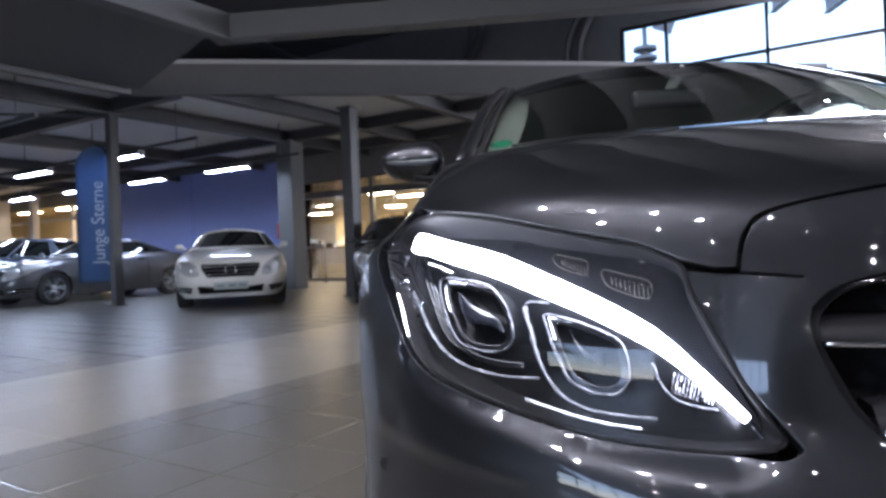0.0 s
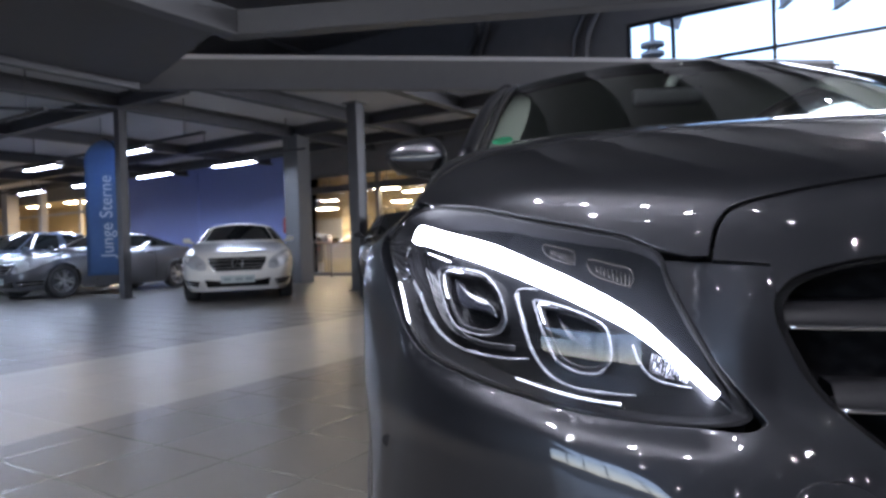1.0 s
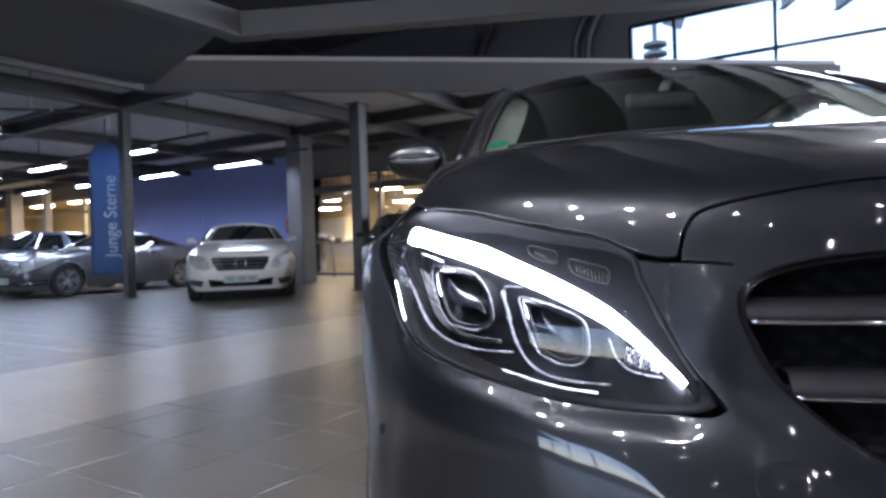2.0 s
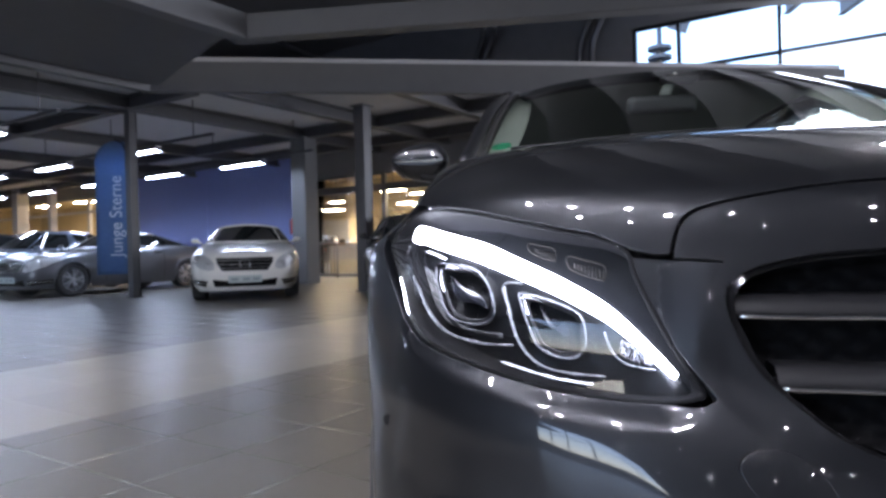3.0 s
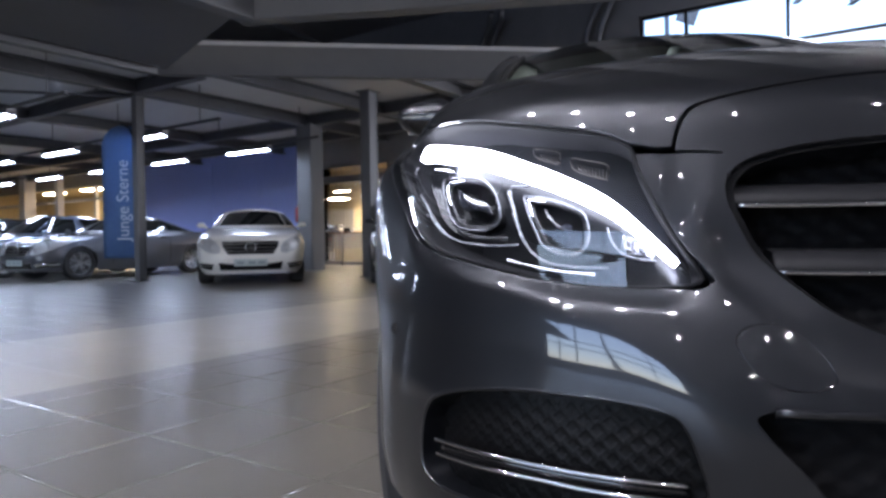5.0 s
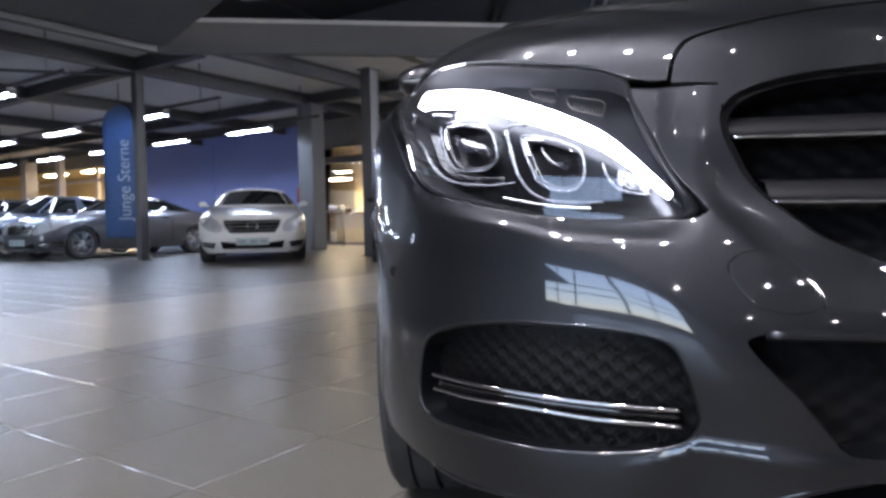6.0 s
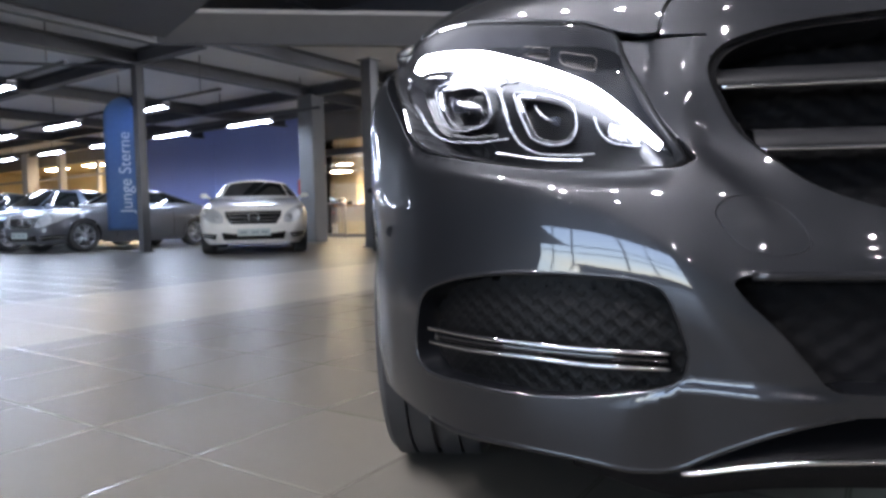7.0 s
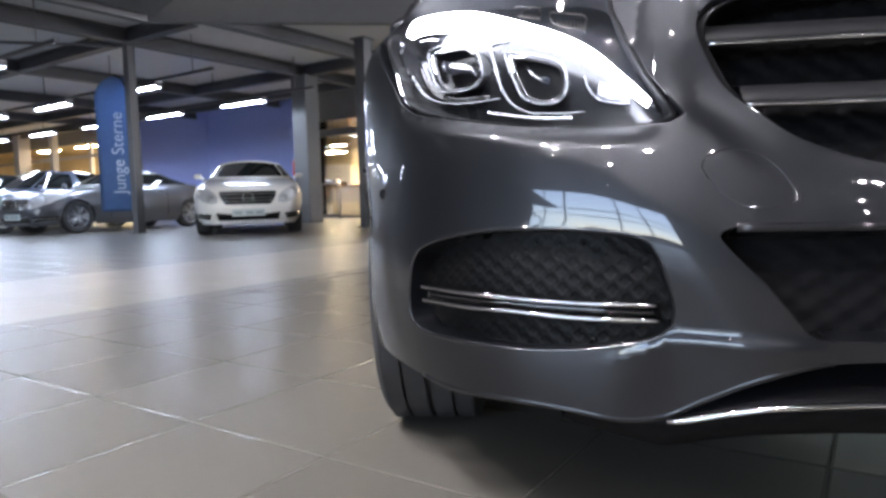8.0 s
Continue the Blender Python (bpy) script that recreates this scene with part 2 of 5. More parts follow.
BLUE_SILVER = mat("bluish_silver_paint", (0.17, 0.20, 0.27), 0.3, 0.75, 1.0)
BLACK_PAINT = mat("black_paint", (0.02, 0.021, 0.024), 0.3, 0.4, 1.0)
CAR_GLASS = mat("car_glass", (0.01, 0.012, 0.013), 0.03, 0, 0.6)
LAMP_SILVER = mat("lamp_silver", (0.55, 0.56, 0.58), 0.3, 0.35, 1.0)
ALLOY = mat("alloy", (0.48, 0.49, 0.51), 0.3, 1.0)
PLATE = mat("plate_grey_green", (0.50, 0.56, 0.56), 0.5, grain=0.05)
INK = mat("grey_ink", (0.30, 0.36, 0.38), 0.6)
TRIM_PALE = mat("pale_fabric", (0.50, 0.52, 0.47), 0.9, grain=0.08, grain_scale=90, bump=0.2, bump_scale=300)
LEATHER = mat("dark_leather", (0.02, 0.02, 0.022), 0.55, bump=0.2, bump_scale=120)
STICKER = mat("green_sticker", (0.02, 0.32, 0.16), 0.5)
BANNER = mat("blue_banner_cloth", (0.08, 0.15, 0.32), 0.6, grain=0.12, grain_scale=12, second=(0.15, 0.26, 0.45))
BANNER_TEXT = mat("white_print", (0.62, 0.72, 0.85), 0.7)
TILE_EDGE = mat("polished_tile_edge", (0.18, 0.169, 0.150), 0.11, grain=0.1, grain_scale=14)
JOINT = mat("grey_grout", (0.135, 0.126, 0.111), 0.8, grain=0.2, grain_scale=20)
CONCRETE = mat("grey_coated_column", (0.13, 0.131, 0.137), 0.55, grain=0.12, grain_scale=4)
COLUMN_PAINT = mat("column_paint", (0.17, 0.174, 0.184), 0.5, grain=0.12, grain_scale=4)
RED = mat("red_enamel", (0.45, 0.03, 0.03), 0.35)
GREY_METAL = mat("grey_metal", (0.22, 0.22, 0.23), 0.35, 0.9)
DISPLAY = mat("pale_panel", (0.55, 0.5, 0.42), 0.6, grain=0.1, grain_scale=3)
WOOD = mat("brown_wood", (0.22, 0.11, 0.05), 0.5, grain=0.3, grain_scale=10)
DUCT = mat("galvanised_duct", (0.20, 0.20, 0.21), 0.4, 0.6)


def vary(m, amount):
    """Lets each piece differ a little in tone."""
    nt = m.node_tree
    b = nt.nodes["Principled BSDF"]
    src = b.inputs["Base Color"].links[0].from_socket
    info, rng, hsv = nt.nodes.new("ShaderNodeObjectInfo"), nt.nodes.new("ShaderNodeMapRange"), nt.nodes.new("ShaderNodeHueSaturation")
    rng.inputs["To Min"].default_value, rng.inputs["To Max"].default_value = 1 - amount, 1 + amount
    nt.links.new(info.outputs["Random"], rng.inputs["Value"])
    nt.links.new(rng.outputs[0], hsv.inputs["Value"])
    nt.links.new(src, hsv.inputs["Color"])
    nt.links.new(hsv.outputs[0], b.inputs["Base Color"])


vary(TILE, 0.07)
vary(TILE_LIGHT, 0.05)


def see_through(name, tint, gloss=0.02, ior=1.45):
    """A thin clear pane: it lets light straight through and mirrors by its angle."""
    m = bpy.data.materials.new(name)
    m.use_nodes = True
    nt = m.node_tree
    nt.nodes.clear()
    out, mix = nt.nodes.new("ShaderNodeOutputMaterial"), nt.nodes.new("ShaderNodeMixShader")
    clear, shine, fres = nt.nodes.new("ShaderNodeBsdfTransparent"), nt.nodes.new("ShaderNodeBsdfGlossy"), nt.nodes.new("ShaderNodeFresnel")
    clear.inputs[0].default_value = rgb(*tint)
    shine.inputs["Roughness"].default_value = gloss
    fres.inputs["IOR"].default_value = ior
    nt.links.new(fres.outputs[0], mix.inputs[0])
    nt.links.new(clear.outputs[0], mix.inputs[1])
    nt.links.new(shine.outputs[0], mix.inputs[2])
    nt.links.new(mix.outputs[0], out.inputs[0])
    return m


LENS_CLEAR = see_through("clear_cover", (0.93, 0.94, 0.95), 0.01, 1.5)
WINDSCREEN = see_through("tinted_windscreen", (0.46, 0.52, 0.49), 0.02, 1.5)
SIDE_GLASS = see_through("tinted_side_glass", (0.50, 0.55, 0.53), 0.02)
PANE = see_through("window_pane", (0.9, 0.93, 0.95))

# ---- the hall: a grid turned against the car ----
TURN = radians(-28.4)
HALL = Matrix.Translation((-7.4, 10.95, 0)) @ Matrix.Rotation(TURN, 4, "Z")


def hall_box(name, a, b, z, material, parent=None, bevel=0.0, label=""):
    """A box between hall coordinates a = (a0, a1), b = (b0, b1) and heights z."""
    bm = box_bm((a[1] - a[0], b[1] - b[0], z[1] - z[0]), ((a[0] + a[1]) / 2, (b[0] + b[1]) / 2, (z[0] + z[1]) / 2), bevel)
    if not parent:
        bm.transform(HALL)
    return part(name, bm, material, parent, label)


def hall_holder(name, label, category, group="", kind=""):
    ob = holder(name, label, category, group, kind)
    ob.matrix_world = HALL
    return ob


def structure(ob, label, category):
    return tagged(ob, label, category, kind="structure")


structure(hall_box("wall_blue", (-12.3, -2.95), (7.4, 7.6), (0, 3.7), BLUE_WALL), "blue painted showroom back wall", "wall")
structure(hall_box("wall_over_glass", (-2.95, 5.2), (7.4, 7.6), (2.95, 6.6), DARK_WALL), "dark wall above the glazed front", "wall")
structure(hall_box("wall_upper", (-30, -2.95), (7.4, 7.6), (4.055, 6.6), DARK_WALL), "dark wall above the low ceiling", "wall")
structure(hall_box("wall_dark", (5.2, 7.08), (7.4, 7.6), (0, 6.6), DARK_WALL), "dark wall beside the tall windows", "wall")
structure(hall_box("wall_left", (-30.2, -30), (-26, 16), (0, 6.6), WHITE_WALL), "plain white side wall", "wall")
# unseen wall, made dark so that the car's right mirrors less light
structure(hall_box("wall_right", (26, 26.2), (-26, 7.6), (0, 6.6), DARK_WALL), "plain dark side wall", "wall")
for a, b, w, m in ((0, 0, 0.078, STEEL_DARK), (3.54, 2.4, 0.115, STEEL_DARK), (-5.2, -8.5, 0.12, STEEL_DARK)):
    col = hall_holder("column", "dark grey steel column with flanges", "column", kind="structure")
    hall_box("flange", (a - w, a + w), (b - w, b - w + 0.022), (0, 3.45), m, col, 0.003)
    hall_box("flange", (a - w, a + w), (b + w - 0.022, b + w), (0, 3.45), m, col, 0.003)
    hall_box("web", (a - w + 0.01, a + w - 0.01), (b - w + 0.022, b + w - 0.022), (0, 3.45), m, col)
    hall_box("base_plate", (a - w - 0.04, a + w + 0.04), (b - w - 0.04, b + w + 0.04), (0, 0.018), m, col, 0.003)
    hall_box("head_plate", (a - w - 0.05, a + w + 0.05), (b - w - 0.05, b + w + 0.05), (3.43, 3.452), m, col, 0.003)
structure(hall_box("column_wide", (-0.24, 0.24), (4.2, 4.62), (0, 3.5), COLUMN_PAINT, bevel=0.02), "wide grey coated column", "column")
for a, b, w in ((-18.8, 6.5, 0.24), (-16.15, 6.5, 0.13)):
    structure(hall_box("pillar", (a - w, a + w), (b - w, b + w), (0, 3.7), WHITE_WALL, bevel=0.02), "white plastered pillar", "pillar")


def beam(name, p, q, width, z0, z1, material, label, flange=0.025):
    """A steel beam with flanges from p to q, over height z0 to z1."""
    p, q = Vector((*p, 0)), Vector((*q, 0))
    L, ang = (q - p).length, math.atan2(q.y - p.y, q.x - p.x)
    bm = bmesh.new()
    box_bm((L, width, flange), (L / 2, 0, z0 + flange / 2), bm=bm)
    box_bm((L, width, flange), (L / 2, 0, z1 - flange / 2), bm=bm)
    box_bm((L, width * 0.12, z1 - z0 - 2 * flange), (L / 2, 0, (z0 + z1) / 2), bm=bm)
    bm.transform(Matrix.Translation(p) @ Matrix.Rotation(ang, 4, "Z"))
    return structure(part(name, bm, material), label, "beam")


def at(a, b):
    v = HALL @ Vector((a, b, 0))
    return v.x, v.y


# low ceiling over the parked cars, its beams, and the edge of the open well
CORNER, FAR_END = Vector((-6.12, 9.30, 0)), Vector((5.6, 11.9, 0))
ceil_bm = bmesh.new()
low = [at(1.90, -26), (CORNER.x, CORNER.y), (FAR_END.x, FAR_END.y), at(7.08, 7.4), at(-30, 7.4), at(-30, -26)]
vs = [ceil_bm.verts.new((*p, 3.72)) for p in low]
f = ceil_bm.faces.new(vs)
r = bmesh.ops.extrude_face_region(ceil_bm, geom=[f])
bmesh.ops.translate(ceil_bm, verts=[v for v in r["geom"] if isinstance(v, bmesh.types.BMVert)], vec=(0, 0, 0.2))
structure(part("ceiling_low", ceil_bm, CEIL), "pale grey low ceiling sheets", "ceiling")
for a in (-12.4, -8.2, -4.1, 0.0, 2.27, 4.6):
    beam("beam_along", at(a, -24 if a < 1.5 else (-0.3 if a < 4 else 1.9)), at(a, 7.38), 0.22, 3.452, 3.71, STEEL_DARK, "dark steel ceiling beam")
for b, a1 in ((-4.4, 1.5), (0, 1.9), (4.4, 5.9), (6.4, 6.0)):
    beam("beam_across", at(-29, b), at(a1, b), 0.20, 3.47, 3.715, STEEL_DARK, "dark steel cross beam")
brace = tube_bm([(*at(-4.1, -4.3), 3.5), (*at(0, 0), 3.42)], 0.03, 8)
structure(part("ceiling_brace", brace, STEEL_DARK), "diagonal steel brace under the ceiling", "beam")
brace = tube_bm([(-2.0, 5.0, 6.55), (3.1, 5.0, 3.95)], 0.06, 8)
brace.transform(HALL)
structure(part("roof_brace", brace, DUCT), "slanting steel brace under the high roof", "beam")
# fascia of the well: boxes along its edge
for name, p, q in (("fascia", CORNER, FAR_END), ("fascia", CORNER, Vector((*at(1.90, -26), 0)))):
    d = (q - p).normalized()
    L, ang = (q - p).length, math.atan2(d.y, d.x)
    bm = box_bm((L + 0.1, 0.16, 0.48), (L / 2, 0, 3.59), 0.01)
    bm.transform(Matrix.Translation(p) @ Matrix.Rotation(ang, 4, "Z"))
    structure(part(name, bm, FASCIA), "grey fascia round the open well", "fascia")
# near soffit with its edge beam, and the dark high ceiling
bm = bmesh.new()
near = [(CORNER.x + 0.2, CORNER.y - 0.1), (-3.9, 7.05), at(4.92, -3.3), at(4.92, -26), at(1.97, -26)]
f = bm.faces.new([bm.verts.new((*p, 3.42)) for p in near])
r = bmesh.ops.extrude_face_region(bm, geom=[f])
bmesh.ops.translate(bm, verts=[v for v in r["geom"] if isinstance(v, bmesh.types.BMVert)], vec=(0, 0, 0.12))
structure(part("soffit", bm, SOFFIT), "grey plastered soffit beside the well", "ceiling")
for p, q in (((-3.81, 7.04), (8.0, 6.4)), ((-3.81, 7.04), at(4.95, -26))):
    p, q = Vector((*p, 0)), Vector((*q, 0))
    L, ang = (q - p).length, math.atan2(q.y - p.y, q.x - p.x)
    bm = box_bm((L + 0.1, 0.22, 0.30), (L / 2, 0.08, 3.50), 0.012)
    bm.transform(Matrix.Translation(p) @ Matrix.Rotation(ang, 4, "Z"))
    structure(part("edge_beam", bm, CONCRETE), "grey edge beam round the well", "beam")
structure(hall_box("ceiling_high", (-30, 26), (-26, 7.6), (6.6, 6.8), DARK_CEILING), "dark high hall ceiling", "ceiling")
structure(hall_box("slab_over_low", (-30, 6.2), (7.4, 16), (3.85, 4.05), DARK_WALL), "dark slab over the back rooms", "ceiling")
for k in range(7):
    p = (-1.0 + 1.4 * k, 11.4 + 0.3 * k)
    beam("roof_beam", (p[0], p[1] - 14), (p[0] + 0.4, p[1] + 3), 0.16, 6.2, 6.55, DARK_CEILING, "dark steel roof beam")

# tall windows: frame bars and panes
A0, PITCH, SILL, HEAD = 7.13, 1.92, 0.35, 5.44
win = hall_holder("window_1", "tall glazed front with dark mullions", "window", kind="structure")
bars = [A0, 8.06] + [8.06 + PITCH * k for k in range(1, 10)]
for a in bars:
    hall_box("mullion", (a - 0.035, a + 0.035), (7.42, 7.56), (SILL, HEAD), BLACK_PLASTIC, win, 0.004)
for z in (SILL, 1.9, 3.30, 4.45, HEAD):
    hall_box("transom", (A0, bars[-1]), (7.44, 7.54), (z - 0.035, z + 0.035), BLACK_PLASTIC, win, 0.004)
for a, a2 in zip(bars, bars[1:]):
    pane = hall_box("pane", (a + 0.036, a2 - 0.036), (7.488, 7.492), (SILL + 0.036, HEAD - 0.036), PANE, win)
    pane.visible_shadow = False
structure(hall_box("wall_sill", (A0, 26), (7.4, 7.6), (0, SILL - 0.036), DARK_WALL), "low dark wall under the windows", "wall")
structure(hall_box("wall_head", (7.08, 26), (7.4, 7.6), (HEAD + 0.036, 6.6), DARK_WALL), "dark wall over the windows", "wall")
# behind the eye: a second glazed front
win2 = hall_holder("window_2", "glazed entrance front with dark mullions", "window", kind="structure")
for k in range(6):
    a = 2.0 + 2.0 * k
    hall_box("mullion", (a - 0.05, a + 0.05), (-25.08, -24.92), (0.9, 5.3), BLACK_PLASTIC, win2)
for z in (0.9, 2.5, 3.3, 5.3):
    hall_box("transom", (2.0, 12.0), (-25.06, -24.94), (z - 0.04, z + 0.04), BLACK_PLASTIC, win2)
structure(hall_box("wall_front_low", (-30, 26), (-25.1, -24.9), (-0.05, 0.85), DARK_WALL), "low wall under the entrance windows", "wall")
structure(hall_box("wall_front_high", (-30, 26), (-25.1, -24.9), (5.35, 6.6), DARK_WALL), "wall over the entrance windows", "wall")
structure(hall_box("wall_front_left", (-30, 1.95), (-25.1, -24.9), (0.85, 5.35), WHITE_WALL), "white wall beside the entrance windows", "wall")
# unseen as well, dark to keep the same mirrored light low
structure(hall_box("wall_front_right", (12.05, 26), (-25.1, -24.9), (0.85, 5.35), DARK_WALL), "dark wall beside the entrance windows", "wall")
# outside ground
bm = box_bm((600, 600, 0.1), (0, 0, -0.3))
structure(part("ground", bm, mat("asphalt", (0.06, 0.06, 0.06), 0.9, grain=0.2, grain_scale=1)), "grey asphalt outside", "ground")

# ducts on the dark wall
for a in (5.92, 6.22, 3.12, 3.40):
    d = tube_bm([(a, 7.25, 2.9), (a, 7.25, 5.15), (a + 0.05, 7.22, 5.35), (a + 0.16, 7.18, 5.55), (a + 0.28, 7.12, 5.72), (a + 0.45, 7.0, 5.9), (a + 0.7, 6.6, 6.0)], 0.075, 14)
    d.transform(HALL)
    structure(part("duct", d, DUCT, smooth=True), "grey pipe bending under the roof", "pipe")
d = tube_bm([(2.9, 7.2, 4.75), (5.0, 7.2, 5.05)], 0.03, 8)
d.transform(HALL)
structure(part("duct", d, DUCT, smooth=True), "thin grey pipe along the wall", "pipe")


# ---- rooms behind glass ----
def back_room(a0, a1, depth, z1, label):
    b0, b1 = 7.62, 7.6 + depth
    structure(hall_box("room_wall", (a0, a1), (b1, b1 + 0.1), (0, z1), WARM), label, "wall")
    structure(hall_box("room_wall", (a0 - 0.1, a0), (b0, b1), (0, z1), WARM), label, "wall")
    structure(hall_box("room_wall", (a1, a1 + 0.1), (b0, b1), (0, z1), WARM), label, "wall")
    structure(hall_box("room_ceiling", (a0, a1), (b0, b1), (z1, z1 + 0.1), WARM), "warm lit room ceiling", "ceiling")


back_room(-9.6, 5.1, 6.5, 3.7, "ochre wall of the lit back room")
back_room(-30, -12.4, 5.0, 3.5, "ochre wall of the lit office")
glazing = hall_holder("window_3", "glazed partition with grey frame before a warm room", "window", kind="structure")
for a in (-2.92, 0.02, 2.6, 5.12):
    hall_box("mullion", (a - 0.06, a + 0.06), (7.42, 7.56), (0, 2.95), GREY_METAL, glazing, 0.004)
for z0, z1 in ((2.42, 2.62), (2.88, 2.95), (0.0, 0.08)):
    hall_box("transom", (-2.9, 5.1), (7.44, 7.54), (z0, z1), GREY_METAL, glazing, 0.004)
for a, a2 in ((-2.85, -0.05), (0.09, 2.53), (2.67, 5.05)):
    hall_box("pane", (a, a2), (7.488, 7.492), (0.08, 2.88), PANE, glazing).visible_shadow = False
glazing2 = hall_holder("window_4", "office glazing with white frame", "window", kind="structure")
for a in (-29.8, -24.6, -21.5, -18.0, -15.2, -12.4):
    hall_box("mullion", (a - 0.08, a + 0.08), (7.42, 7.56), (0, 3.4), WHITE_WALL, glazing2, 0.004)
hall_box("transom", (-29.8, -12.4), (7.44, 7.54), (2.55, 2.65), WHITE_WALL, glazing2, 0.004)
structure(hall_box("wall_over_office", (-30, -12.3), (7.4, 7.6), (3.15, 3.72), DARK_WALL), "dark wall over the office", "wall")


def panel_lamp(a, b, z, la, lb, material, label="bright ceiling lamp panel"):
    t = hall_holder("ceiling_lamp", label, "lamp", "lamps in the back room")
    hall_box("frame", (a - la / 2 - 0.03, a + la / 2 + 0.03), (b - lb / 2 - 0.03, b + lb / 2 + 0.03), (z + 0.01, z + 0.07), WHITE_WALL, t, 0.005)
    hall_box("diffuser", (a - la / 2, a + la / 2), (b - lb / 2, b + lb / 2), (z, z + 0.012), material, t)
    hall_box("hanger", (a - 0.01, a + 0.01), (b - 0.01, b + 0.01), (z + 0.07, 3.7 if a > -5 else 3.5), GREY_METAL, t)


for a, b, z, la, lb in ((-3.85, 9.5, 2.12, 0.7, 0.5), (-2.75, 8.1, 3.05, 0.9, 0.12), (-5.9, 12.0, 2.62, 0.7, 0.15), (-4.6, 11.6, 2.45, 0.4, 0.2), (-1.3, 9.6, 2.62, 0.8, 0.3), (-0.9, 9.8, 2.2, 0.5, 0.4), (-2.0, 12.4, 2.75, 1.2, 0.3), (2.2, 10.0, 2.6, 1.0, 0.3)):
    panel_lamp(a, b, z, la, lb, WARM_LAMP)
for a, b, z in ((-22.5, 9.4, 3.3), (-19, 9.4, 3.3), (-16.0, 9.0, 3.3), (-13.6, 9.6, 3.3)):
    panel_lamp(a, b, z, 1.5, 0.4, WARM_LAMP)
shelf = hall_holder("shelf", "pale display shelf in the lit back room", "shelf")
for z in (0.5, 0.95, 1.4, 1.85, 2.2):
    hall_box("board", (-3.6, 0.6), (12.2, 12.6), (z, z + 0.04), DISPLAY, shelf, 0.004)
for a in (-3.62, -1.5, 0.6):
    hall_box("upright", (a, a + 0.04), (12.2, 12.6), (0, 2.3), DISPLAY, shelf, 0.004)
random.seed(5)
for z in (0.54, 0.99, 1.44, 1.89):
    a = -3.5
    while a < 0.2:
        w = random.uniform(0.1, 0.28)
        hall_box("box", (a, a + w), (12.25, 12.55), (z, z + random.uniform(0.12, 0.32)), random.choice((DISPLAY, WHITE_WALL, WOOD, GREY_METAL, WARM)), shelf, 0.006)
        a += w + random.uniform(0.03, 0.25)
counter = hall_holder("counter", "beige counter with a dark top in the back room", "counter")
hall_box("front", (-4.0, -1.9), (9.5, 10.1), (0, 0.96), DISPLAY, counter, 0.01)
hall_box("top", (-5.2, -1.85), (9.42, 10.15), (0.96, 1.0), WOOD, counter, 0.008)
for a in (-5.15, -4.6):
    hall_box("leg", (a, a + 0.06), (9.5, 10.1), (0, 0.96), GREY_METAL, counter, 0.004)
hall_box("plinth", (-4.0, -1.9), (9.46, 9.498), (0, 0.46), WARM, counter, 0.004)
random.seed(8)
goods = hall_holder("display_goods", "dark and silver goods lying on the counter", "goods")
for k in range(9):
    a, w = -5.0 + 0.17 * k, random.uniform(0.1, 0.22)
    hall_box("piece", (a, a + w), (9.55, 9.8), (1.0, 1.0 + random.uniform(0.1, 0.3)), (BLACK_PLASTIC, GREY_METAL, STEEL_DARK, WHITE_WALL)[k % 4], goods, 0.03)
box = hall_holder("carton", "small white carton on the floor", "box")
hall_box("body", (-4.2, -3.8), (9.0, 9.3), (0, 0.35), WHITE_WALL, box, 0.008)
hall_box("lid", (-4.21, -3.79), (8.99, 9.31), (0.35, 0.38), DISPLAY, box, 0.004)
structure(hall_box("room_post", (-4.35, -3.95), (10.9, 11.2), (0, 3.7), WARM, bevel=0.01), "ochre post in the back room", "pillar")
board = hall_holder("cabinet", "pale cabinet against the ochre wall", "cabinet")
hall_box("body", (-9.3, -5.4), (13.4, 14.0), (0, 2.05), DISPLAY, board, 0.01)
for k in range(5):
    hall_box("door", (-9.25 + 0.77 * k, -8.52 + 0.77 * k), (13.375, 13.398), (0.05, 2.0), WHITE_WALL, board, 0.006)
office = hall_holder("cupboard", "brown wooden cupboard in the office", "cupboard")
hall_box("body", (-15.4, -14.1), (9.8, 10.4), (0, 2.1), WOOD, office, 0.01)
hall_box("door", (-15.35, -14.78), (9.775, 9.798), (0.06, 2.05), WOOD, office, 0.006)
hall_box("door", (-14.73, -14.15), (9.775, 9.798), (0.06, 2.05), WOOD, office, 0.006)
# railing before the glazed partition
rail = hall_holder("railing", "grey steel railing with upright bars", "railing")
for a in (-2.9, -1.95, -1.0):
    part("post", tube_bm([(a, 6.6, 0), (a, 6.6, 0.98)], 0.022, 10), GREY_METAL, rail, smooth=True)
for z in (0.98, 0.12):
    part("rail", tube_bm([(-2.9, 6.6, z), (-1.0, 6.6, z)], 0.02, 10), GREY_METAL, rail, smooth=True)
for k in range(14):
    part("bar", tube_bm([(-2.8 + 0.13 * k, 6.6, 0.12), (-2.8 + 0.13 * k, 6.6, 0.96)], 0.013, 6), STEEL_DARK, rail)
# fire extinguisher and sign beside the wide column
fx = hall_holder("fire_extinguisher", "red fire extinguisher hanging on the blue wall", "extinguisher")
part("bottle", tube_bm([(-3.4, 7.28, 1.3), (-3.4, 7.28, 1.34), (-3.4, 7.28, 1.72), (-3.4, 7.28, 1.8)], 0.085, 16, taper=[0.8, 1, 1, 0.4]), RED, fx, smooth=True)
part("valve", box_bm((0.06, 0.05, 0.08), (-3.4, 7.28, 1.84), 0.01), BLACK_PLASTIC, fx)
part("bracket", box_bm((0.1, 0.12, 0.04), (-3.4, 7.34, 1.65), 0.005), GREY_METAL, fx)
